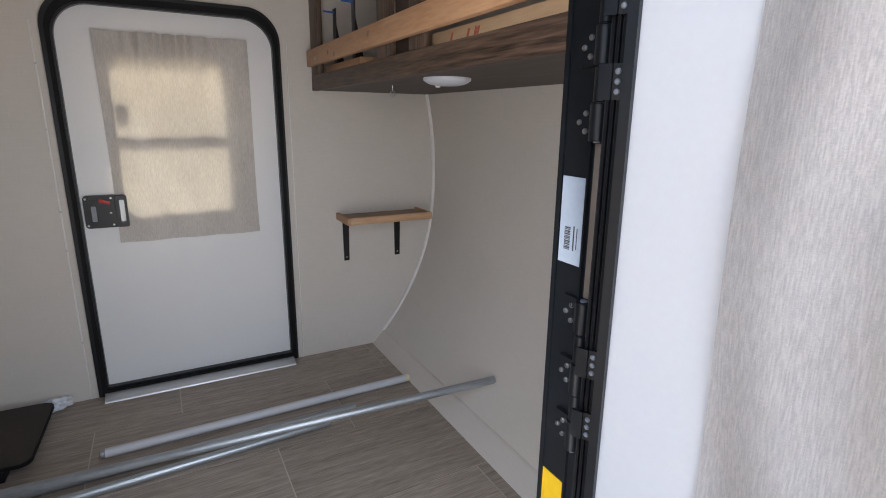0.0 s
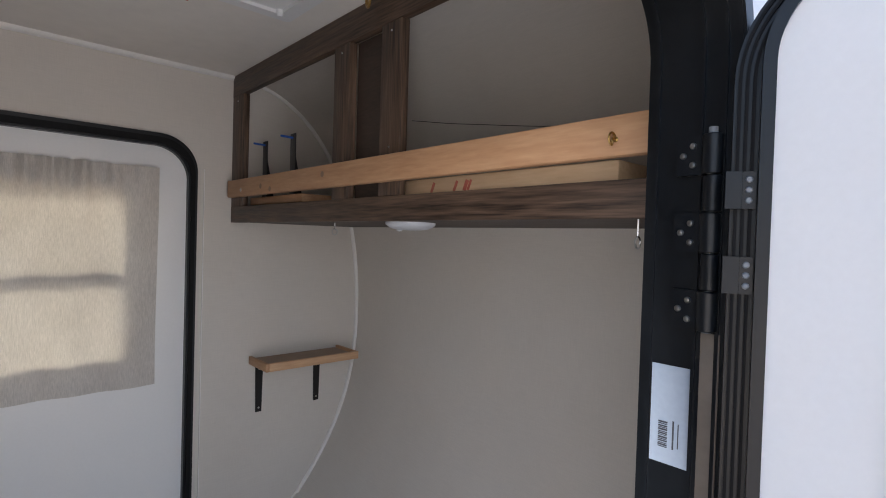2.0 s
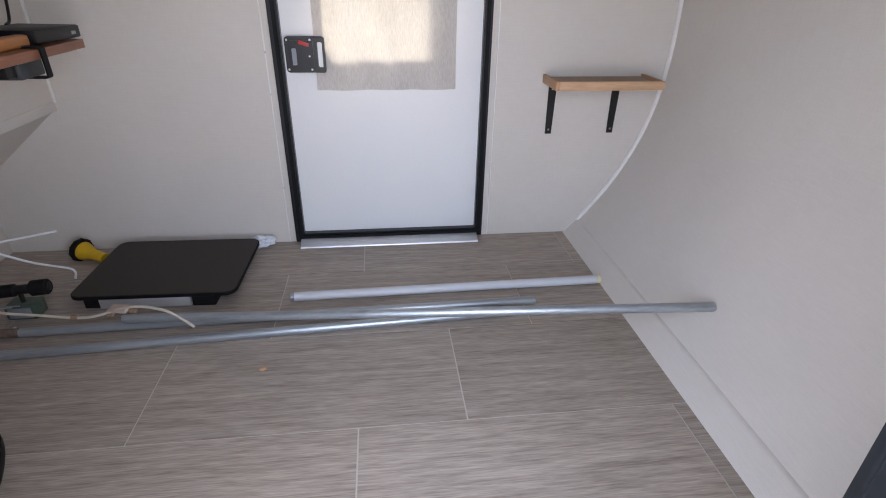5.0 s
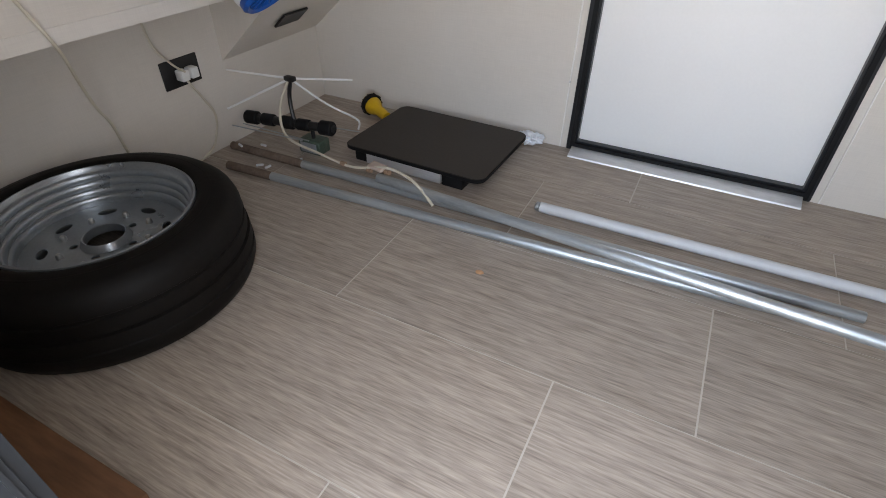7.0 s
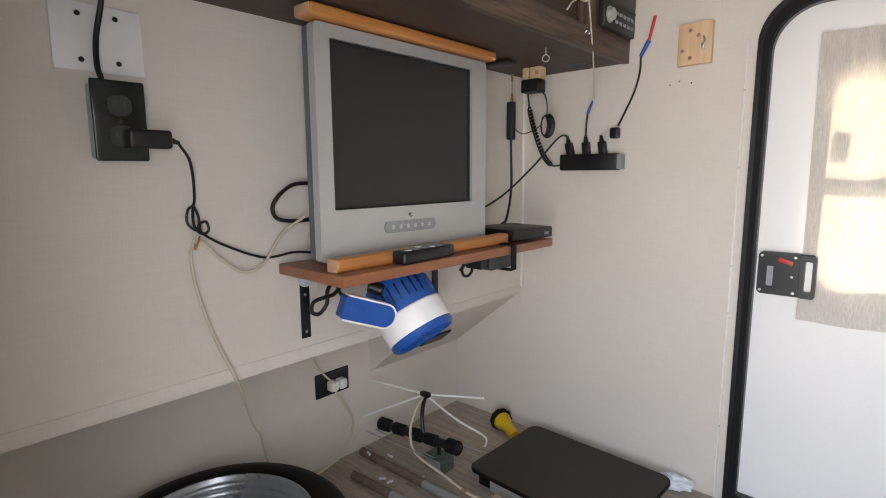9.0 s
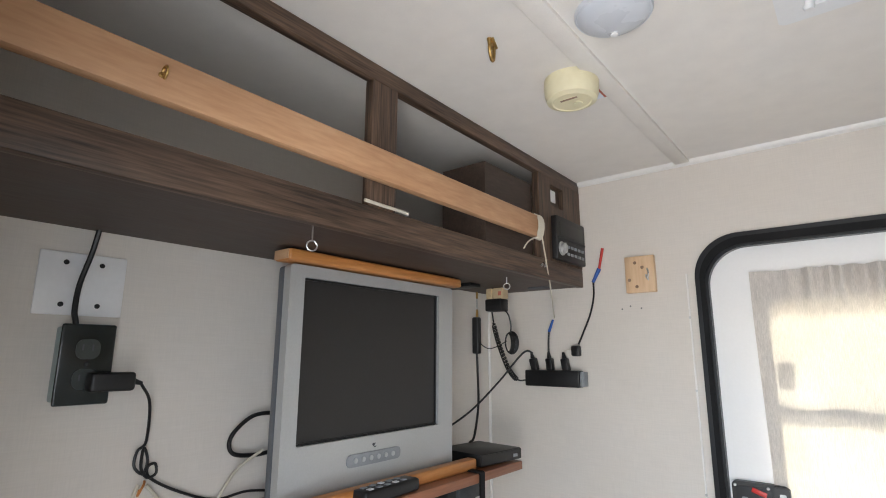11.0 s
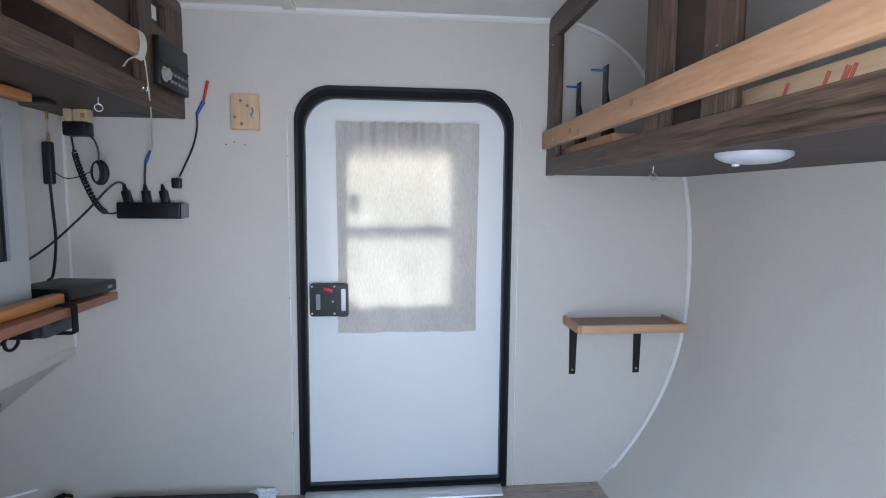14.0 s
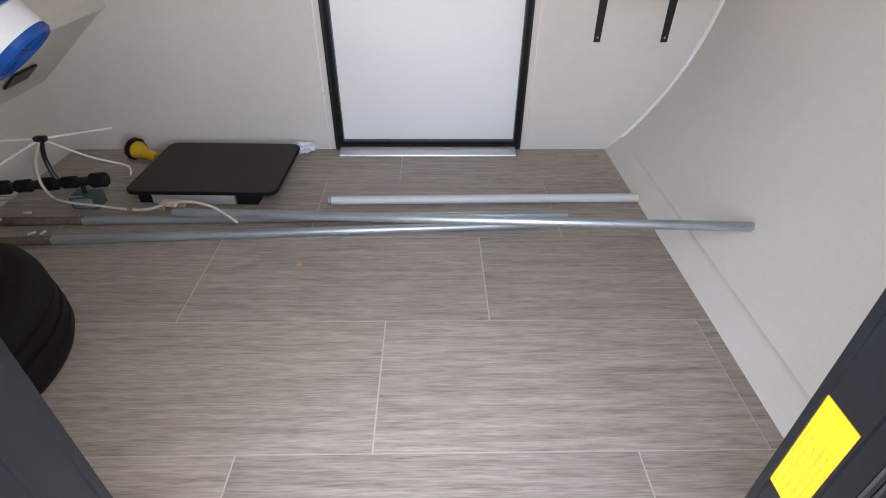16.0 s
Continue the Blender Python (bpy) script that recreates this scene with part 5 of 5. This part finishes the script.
part("latch_eye", cord(B(), [(-0.268, YF - 0.018, 1.170), (-0.266, YF - 0.026, 1.172), (-0.262, YF - 0.03, 1.160), (-0.266, YF - 0.03, 1.146), (-0.270, YF - 0.026, 1.156), (-0.266, YF - 0.018, 1.142)], 0.0022, 8, 6), M_ZINC, wd)
for x, z in ((-0.348, 1.07), (-0.325, 1.077), (-0.296, 1.07)):
    m, _ = frame_of((x, YF - 0.0006, z), (x, YF - 0.1, z))
    solo("screw_hole", lathe(B(), [(0.0022, -0.0005), (0.0022, 0.0), (0, 0.0001)], 8, m), M_INK, "tiny dark screw hole in the wall", "hole", "screw holes")
cable("strip_lead", [(-0.618, YF - 0.022, 0.95), (-0.635, YF - 0.03, 0.957), (-0.66, YF - 0.04, 0.935), (-0.70, YF - 0.08, 0.87), (-0.745, YF - 0.16, 0.79), (-0.76, YF - 0.27, 0.745), (-0.755, YF - 0.38, 0.725)], 0.0030, M_PLASTIC, "black lead sagging from the strip to the television")
lead2 = thing("strip_pigtail", (-0.55, YF - 0.02, 0.95), "black pigtail with blue crimp joined to the white string", "cable")
part("lead", cord(B(), [(-0.566, YF - 0.022, 0.952), (-0.562, YF - 0.028, 0.985), (-0.556, YF - 0.034, 1.015)], 0.0028, 8), M_PLASTIC, lead2)
part("crimp", rod(B(), (-0.556, YF - 0.034, 1.013), (-0.540, YF - 0.038, 1.046), 0.0045, 12, 0.003), M_BLUE, lead2, "blue crimp connector")
lead3 = thing("test_lead", (-0.44, YF - 0.02, 1.0), "black lead with blue crimp and red tip on the side wall", "cable")
part("red_tip", rod(B(), (-0.391, YF - 0.008, 1.246), (-0.405, YF - 0.008, 1.185), 0.0042, 12, 0.0035), M_RED, lead3, "red sleeve")
part("crimp", rod(B(), (-0.404, YF - 0.008, 1.188), (-0.424, YF - 0.010, 1.150), 0.0060, 12, 0.0045), M_BLUE, lead3, "blue crimp")
part("lead", cord(B(), [(-0.423, YF - 0.010, 1.152), (-0.424, YF - 0.010, 1.11), (-0.436, YF - 0.012, 1.06), (-0.458, YF - 0.014, 1.01), (-0.474, YF - 0.016, 0.975)], 0.0026, 8), M_PLASTIC, lead3)
part("clip", box(B(), -0.495, -0.470, YF - 0.026, YF - 0.004, 0.942, 0.972, 0.005), M_PLASTIC, lead3)
part("fine_wire", cord(B(), [(-0.488, YF - 0.02, 0.955), (-0.50, YF - 0.02, 0.962), (-0.516, YF - 0.02, 0.957)], 0.0012, 6), M_CORD_W, lead3)

# hanging adapters under the rear locker
ha = thing("inline_adapter", (-0.790, 1.74, 0.94), "black inline adapter hanging by a gold plug", "adapter")
part("hanging_wire", rod(B(), (-0.772, 1.742, 1.080), (-0.772, 1.742, 1.139), 0.0015, 8), M_STEEL, ha)
part("gold_plug", rod(B(), (-0.772, 1.742, 1.058), (-0.772, 1.742, 1.084), 0.0048, 12, 0.0030), M_BRASS, ha, "gold antenna plug")
part("gold_plug", rod(B(), (-0.772, 1.742, 1.118), (-0.772, 1.742, 1.1385), 0.0034, 12), M_BRASS, ha, "gold antenna plug")
part("adapter_body", box(B(), -0.786, -0.762, 1.732, 1.752, 0.948, 1.060, 0.005, 3), M_PLASTIC, ha)
part("lead", cord(B(), [(-0.774, 1.742, 0.949), (-0.772, 1.742, 0.90), (-0.755, 1.72, 0.80), (-0.735, 1.67, 0.72), (-0.730, 1.64, 0.705)], 0.0036, 8), M_PLASTIC, ha)
ch = thing("phone_charger", (-0.68, 1.71, 1.08), "cream and black charger block under the locker with coiled lead", "charger")
M_TAN = surface("tan_plastic", (0.50, 0.38, 0.22), (0.62, 0.49, 0.31), scale=12, fine=90, rough=0.45, bump=0.03)
for xa, xb in ((-0.703, -0.683), (-0.679, -0.645)):
    part("plug_block", box(B(), xa, xb, 1.690, 1.722, 1.107, 1.139, 0.003), M_TAN, ch, "tan plug block")
part("print_patch", box(B(), -0.660, -0.650, 1.6893, 1.6902, 1.116, 1.128), M_REDINK, ch)
part("black_block", box(B(), -0.704, -0.648, 1.685, 1.727, 1.071, 1.1068, 0.004), M_PLASTIC, ch)
hel = []
base_path = smooth_path([(-0.700, 1.715, 1.078), (-0.702, 1.735, 1.02), (-0.698, 1.76, 0.96), (-0.685, 1.785, 0.90), (-0.665, 1.80, 0.872), (-0.640, 1.812, 0.872)], 40)
for i, p in enumerate(base_path):
    t = i / (len(base_path) - 1)
    rr = 0.0062 * min(1, max(0, (t - 0.12) / 0.05)) * min(1, max(0, (0.80 - t) / 0.05))
    a = i * 1.05
    hel.append(p + Vector((rr * math.cos(a), rr * 0.6 * math.sin(a), rr * math.sin(a))))
part("coiled_lead", cord(B(), hel, 0.0024, 6, raw=True), M_PLASTIC, ch)
part("lead", cord(B(), [(-0.655, 1.71, 1.078), (-0.640, 1.712, 1.06), (-0.634, 1.715, 1.03), (-0.638, 1.718, 1.005)], 0.0022, 6), M_PLASTIC, ch)
bm = B()
for k in range(7):
    pts = [(-0.640 + (0.010 + 0.002 * k) * math.cos(a), 1.718 + 0.003 * k - 0.008, 0.980 + (0.026 + 0.001 * k) * math.sin(a)) for a in [radians(360 * j / 20 + 20 * k) for j in range(21)]]
    cord(bm, pts, 0.0021, 6, raw=True)
part("lead_bundle", bm, M_PLASTIC, ch)
cable("thin_lead", [(-0.768, 1.74, 0.985), (-0.735, 1.74, 0.965), (-0.70, 1.735, 0.968), (-0.655, 1.725, 0.985)], 0.0014, M_PLASTIC, "thin dark lead between the hanging adapters")
solo("cable_hole_plate", prism(B(), rrect(-0.60, -0.535, 1.745, 1.785, 0.018, 5), ZK0 - 0.0005, ZK0 + 0.0025, on_z), M_INK, "dark oval cable hole in the locker floor", "hole")
solo("antenna_bracket", box(B(), -0.79, -0.66, 1.55, 1.60, ZK0 - 0.008, ZK0 + 0.002, 0.002), M_PLASTIC, "black metal bracket under the locker floor", "bracket")

# ---- spare wheel ----
TX, TY = -0.798, 0.806
sw = thing("spare_wheel", (TX, TY, 0.0), "worn black trailer tyre on a silver five-lug steel wheel", "wheel")
mt = Matrix.Translation((TX, TY, 0.0))
part("tyre", lathe(B(), [(0.1800, 0.020), (0.1962, 0.006), (0.2193, 0.0005), (0.2480, 0.002), (0.2620, 0.012), (0.2690, 0.030), (0.2695, 0.050), (0.2665, 0.052), (0.2660, 0.057), (0.2685, 0.059), (0.2670, 0.082),
                          (0.2613, 0.084), (0.2613, 0.089), (0.2640, 0.091), (0.2632, 0.114), (0.2598, 0.116), (0.2598, 0.121), (0.2621, 0.123), (0.2609, 0.138), (0.2548, 0.154), (0.2401, 0.168), (0.2330, 0.171), (0.2278, 0.173),
                          (0.2193, 0.1755), (0.1990, 0.1790), (0.1920, 0.1775), (0.1855, 0.173), (0.1800, 0.160)], 72, mt), M_TYRE, sw)
steps = []
for k in range(4):
    zb, rb = 0.104 + 0.0150 * k, 0.1490 + 0.0062 * k
    steps += [(rb + 0.0060 * (1 - math.cos(radians(q))) - 0.0016 * math.sin(radians(2 * q)), zb + 0.0150 * math.sin(radians(q)) ** 1.6) for q in (0, 18, 36, 54, 72, 86)]
rim = part("rim", lathe(B(), [(0.1800, 0.020), (0.1830, 0.014), (0.1800, 0.012), (0.1700, 0.022), (0.1640, 0.040), (0.1480, 0.060), (0.1470, 0.098)] + steps + [(0.1750, 0.1655), (0.1785, 0.176), (0.1830, 0.175), (0.1840, 0.168), (0.1800, 0.160)], 72, mt), M_RIM, sw, "silver painted steel rim")
holes = []
for k in range(5):
    a = 2 * math.pi * k / 5 + 0.3
    holes.append([(0.057 * math.cos(a) + 0.0075 * math.cos(b), 0.057 * math.sin(a) + 0.0075 * math.sin(b)) for b in [2 * math.pi * j / 12 for j in range(12)]])
for k in range(8):
    a = 2 * math.pi * k / 8 + 0.15
    ca, sa_ = math.cos(a), math.sin(a)
    holes.append([(0.110 * ca + 0.010 * math.cos(b) * ca - 0.018 * math.sin(b) * sa_, 0.110 * sa_ + 0.010 * math.cos(b) * sa_ + 0.018 * math.sin(b) * ca) for b in [2 * math.pi * j / 14 for j in range(14)]])
holes.append([(0.037 * math.cos(b), 0.037 * math.sin(b)) for b in [2 * math.pi * j / 32 for j in range(32)]])
disc_out = [(0.1475 * math.cos(b), 0.1475 * math.sin(b)) for b in [2 * math.pi * j / 64 for j in range(64)]]


def dished(p, q, d):
    return mt @ Vector((p, q, 0.096 + d))


part("wheel_disc", prism(B(), disc_out, 0.0, 0.004, dished, holes), M_RIM, rim)
part("hub_lip", lathe(B(), [(0.037, 0.098), (0.037, 0.113), (0.0395, 0.114), (0.042, 0.110), (0.047, 0.1005)], 32, mt), M_RIM, rim)
for k in range(8):
    a = 2 * math.pi * k / 8 + 0.5
    part("rivet_nub", lathe(B(), [(0.0065, 0.0), (0.0062, 0.006), (0.004, 0.010), (0, 0.0112)], 12, mt @ Matrix.Translation((0.083 * math.cos(a), 0.083 * math.sin(a), 0.0998))), M_ZINC, rim)
part("valve_stem", rod(B(), (TX + 0.115, TY + 0.072, 0.10), (TX + 0.108, TY + 0.067, 0.135), 0.004, 10), M_RUBBER, rim)
part("sidewall_rib", lathe(B(), [(0.209, 0.1758), (0.211, 0.1770), (0.214, 0.1770), (0.216, 0.1758)], 72, mt), M_TYRE, sw)

solo("loose_board", box(B(), -1.04, -0.352, 0.428, 0.512, 0.0005, 0.020, 0.003), M_BROWNBOARD, "dark brown board lying along the side wall", "board")

# ---- clutter on the floor ----
def pipe(p0, p1, rust, label):
    root = thing("steel_pipe", p0, label, "pipe", "loose steel pipes")
    a, b = Vector(p0), Vector(p1)
    k = a.lerp(b, rust / (b - a).length) if rust else a
    if rust:
        part("rusty_end", pipe_shell(B(), a, k, 0.0118), M_RUSTPIPE, root, "rust-brown pipe end")
    part("pipe_body", pipe_shell(B(), k, b, 0.0118), M_STEEL, root)
    return root


pipe((-1.035, 1.350, 0.0120), (0.566, 1.380, 0.0120), 0.26, "galvanised steel pipe with a rusty end on the floor")
pipe((-0.955, 1.254, 0.0120), (0.47, 1.330, 0.0120), 0.15, "galvanised steel pipe with a rusty end on the floor")
pipe((-0.52, 1.352, 0.040), (0.921, 1.123, 0.140), 0, "long galvanised pipe leaning on the rounded wall")
tb = thing("white_tube", (0.33, 1.465, 0.0), "white tube with a metal end cap on the floor", "tube")
part("tube_body", rod(B(), (-0.112, 1.457, 0.0135), (0.783, 1.471, 0.0135), 0.013, 18), surface("pale_grey_tube", (0.56, 0.58, 0.61), (0.65, 0.67, 0.70), scale=9, stretch=(0.4, 4, 4), fine=80, rough=0.4, bump=0.03), tb)
part("end_cap", rod(B(), (0.7831, 1.471, 0.0135), (0.797, 1.4712, 0.0135), 0.0128, 18, ease=0.002), M_CREAM, tb, "yellowed end cap")
part("end_cap", rod(B(), (-0.124, 1.4568, 0.0135), (-0.1121, 1.457, 0.0135), 0.0118, 18, ease=0.002), M_STEEL, tb, "grey end cap")

ft = thing("folding_table", (-0.48, 1.61, 0.0), "dark brown folding table top lying on its folded legs", "table")
rot = pose(-0.482, 1.612, 0.0, 0, 0, -1.5)
part("table_top", prism(B(), rrect(-0.217, 0.217, -0.162, 0.162, 0.028, 6), 0.036, 0.049, lambda p, q, d: rot @ Vector((p, q, d))), M_TABLE, ft)
part("rim_band", prism(B(), rrect(-0.2195, 0.2195, -0.1645, 0.1645, 0.030, 6), 0.038, 0.047, lambda p, q, d: rot @ Vector((p, q, d)), [rrect(-0.2172, 0.2172, -0.1622, 0.1622, 0.028, 6)]), M_RUBBER, ft)
part("leg_channel", box(B(), -0.145, 0.095, -0.158, -0.140, 0.004, 0.0355, 0.002, m=rot), M_ALU, ft, "aluminium leg channel")
part("leg_channel", box(B(), -0.145, 0.095, 0.120, 0.138, 0.004, 0.0355, 0.002, m=rot), M_ALU, ft, "aluminium leg channel")
part("foot", box(B(), 0.097, 0.160, -0.155, -0.10, 0.0005, 0.0355, 0.004, m=rot), M_RUBBER, ft, "black foot")
part("foot", box(B(), -0.19, -0.147, -0.150, -0.10, 0.0005, 0.0355, 0.004, m=rot), M_RUBBER, ft, "black foot")
part("foot", box(B(), 0.097, 0.160, 0.09, 0.14, 0.0005, 0.0355, 0.004, m=rot), M_RUBBER, ft, "black foot")

yp = thing("yellow_plug", (-0.79, 1.76, 0.0), "yellow power inlet adapter with a black ring", "plug")
pa, pb_ = Vector((-0.832, 1.775, 0.034)), Vector((-0.727, 1.722, 0.021))
m, L_ = frame_of(pa, pb_)
part("cone", lathe(B(), [(0, 0.0), (0.028, 0.0), (0.031, 0.004), (0.031, 0.012), (0.029, 0.034), (0.022, 0.052), (0.017, 0.066), (0.016, L_), (0, L_)], 28, m), M_YELLOW, yp)
part("black_ring", lathe(B(), [(0.0312, 0.010), (0.036, 0.011), (0.037, 0.020), (0.035, 0.027), (0.030, 0.028)], 28, m), M_RUBBER, yp, "black threaded ring")
for k in range(10):
    a = 2 * math.pi * k / 10
    part("grip_rib", box(B(), 0.0345, 0.0385, -0.002, 0.002, 0.011, 0.026, 0.0008, m=m @ Matrix.Rotation(a, 4, "Z")), M_RUBBER, yp)

bm = B()
bmesh.ops.create_icosphere(bm, subdivisions=4, radius=1.0)
for v in bm.verts:
    n_ = noise.noise(v.co * 2.3) * 0.45 + abs(noise.noise(v.co * 5.1)) * 0.35
    v.co = Vector((v.co.x * 0.042, v.co.y * 0.026, v.co.z * 0.020)) * (0.8 + n_)
zmin = min(v.co.z for v in bm.verts)
bmesh.ops.translate(bm, verts=bm.verts[:], vec=(-0.262, 1.800, -zmin + 0.0005))
solo("crumpled_paper", bm, M_PAPER, "crumpled white paper by the door", "paper", smooth=20)
bm = B()
lathe(bm, [(0, 0.0035), (0.006, 0.003), (0.009, 0.0015), (0.0095, 0.0004)], 10, Matrix.Translation((-0.149, 1.17, 0.0)) @ Matrix.Diagonal((1, 0.75, 1, 1)))
solo("floor_crumb", bm, M_PINE, "small orange crumb on the floor", "crumb")

# old television antenna
an = thing("antenna", (-0.86, 1.46, 0.0), "old white rod antenna with black boom on the floor", "antenna")
hub = Vector((-0.872, 1.462, 0.205))
part("hub", box(B(), hub.x - 0.016, hub.x + 0.016, hub.y - 0.009, hub.y + 0.009, hub.z - 0.007, hub.z + 0.007, 0.003), M_PLASTIC, an)
part("mast", cord(B(), [hub + Vector((0, 0, -0.005)), (-0.885, 1.462, 0.15), (-0.878, 1.455, 0.10), (-0.865, 1.452, 0.075)], 0.006, 10), M_PLASTIC, an)
for e in ((-0.770, 1.612, 0.172), (-1.040, 1.368, 0.118), (-1.055, 1.409, 0.216)):
    part("rod", rod(B(), hub, e, 0.0034, 8, 0.0030), M_WHITE, an, "white rod")
part("rod", cord(B(), [hub, (-0.82, 1.54, 0.115), (-0.775, 1.612, 0.052), (-0.766, 1.622, 0.032), (-0.77, 1.618, 0.012)], 0.0032, 8), M_WHITE, an, "bent white rod")
bo = part("boom", rod(B(), (-1.036, 1.433, 0.070), (-0.738, 1.462, 0.082), 0.013, 16, ease=0.003), M_PLASTIC, an, "black boom with sleeves")
for k, (u, r) in enumerate(((0.05, 0.020), (0.25, 0.018), (0.48, 0.019), (0.66, 0.017), (0.92, 0.021))):
    c = Vector((-1.036, 1.433, 0.070)).lerp(Vector((-0.738, 1.462, 0.082)), u)
    d = Vector((0.298, 0.029, 0.012)).normalized() * 0.022
    part("sleeve", rod(B(), c - d, c + d, r, 16, ease=0.004), M_RUBBER, bo)
for (a, b) in (((-1.052, 1.38, 0.060), (-0.80, 1.395, 0.062)), ((-1.05, 1.42, 0.05), (-0.80, 1.42, 0.05)), ((-0.89, 1.50, 0.055), (-0.70, 1.53, 0.055))):
    part("element", rod(B(), a, b, 0.0018, 8), M_STEEL, bo, "thin metal element")
bx = part("balun_box", box(B(), -0.850, -0.775, 1.430, 1.480, 0.0005, 0.042, 0.004), M_GREEN, an, "dark green junction box")
part("box_lid", box(B(), -0.842, -0.785, 1.4285, 1.4300, 0.006, 0.036, 0.0005), M_BLADE, bx)
part("post", rod(B(), (-0.812, 1.455, 0.04), (-0.812, 1.455, 0.072), 0.006, 10), M_PLASTIC, bx)
lead = thing("antenna_lead", (-0.6, 1.36, 0.0), "white antenna lead with worn tape across the pipes", "cable")
part("lead", cord(B(), [hub + Vector((-0.004, -0.004, -0.006)), (-0.90, 1.44, 0.14), (-0.89, 1.415, 0.085), (-0.85, 1.40, 0.050), (-0.74, 1.392, 0.036), (-0.62, 1.375, 0.034), (-0.50, 1.362, 0.068), (-0.42, 1.340, 0.070), (-0.375, 1.322, 0.058), (-0.335, 1.305, 0.036)], 0.0038, 8), M_CORD_W, lead)
for p0, p1 in (((-0.66, 1.381, 0.033), (-0.645, 1.379, 0.033)), ((-0.565, 1.369, 0.042), (-0.552, 1.367, 0.044)), ((-0.505, 1.363, 0.055), (-0.49, 1.360, 0.057))):
    part("tape", rod(B(), p0, p1, 0.0066, 10), M_SHELFTOP, lead)
solo("torn_tape", box(B(), -0.03, 0.03, -0.014, 0.014, 0, 0.010, 0.004, 3, m=pose(-0.535, 1.374, 0.052, 12, -8, -20)), surface("pinkish_tape", (0.42, 0.32, 0.27), (0.55, 0.45, 0.38), rough=0.6), "wad of pale tape on the antenna lead", "tape")
for k, (x, y, z) in enumerate(((-0.93, 1.37, 0.025), (-0.885, 1.300, 0.005), (-0.86, 1.305, 0.003), (-0.80, 1.375, 0.006), (-0.985, 1.335, 0.027))):
    m = pose(x, y, z, 0, 0, 40 * k)
    solo("clear_fastener", box(B(), -0.010, 0.010, -0.003, 0.003, 0, 0.006, 0.0015, m=m), M_OPAL, "tiny clear plastic clip on the floor", "clip", "loose clips")

# ---- floor planks, piece by piece ----
PW, PL = 0.3195, 0.684
g = 0.0016
plank_mesh = {}
offsets = {-1: -0.150, 0: 0.080, 1: -0.376, 2: -0.150, 3: 0.080}
for r in range(-1, 4):
    y0 = max(0.6465 + PW * r, YN + 0.001)
    y1 = min(0.6465 + PW * (r + 1), YF)
    start = offsets[r] - 2 * PL
    for k in range(5):
        a, b = max(start + k * PL, XB), min(start + (k + 1) * PL, 0.812)
        if b - a < 0.02:
            continue
        w, d = round(b - a - 2 * g, 4), round(y1 - y0 - 2 * g, 4)
        key = (w, d)
        if key not in plank_mesh:
            bm = B()
            prism(bm, [(-w / 2, -d / 2), (w / 2, -d / 2), (w / 2, d / 2), (-w / 2, d / 2)], -0.0012, 0.0, on_z)
            me = bpy.data.meshes.new("plank")
            bmesh.ops.recalc_face_normals(bm, faces=bm.faces[:])
            bm.to_mesh(me)
            bm.free()
            me.materials.append(M_PLANK)
            plank_mesh[key] = me
        ob = new("plank", plank_mesh[key])
        ob.parent = floor
        ob.location = Vector(((a + b) / 2, (y0 + y1) / 2, 0.0)) - floor.location
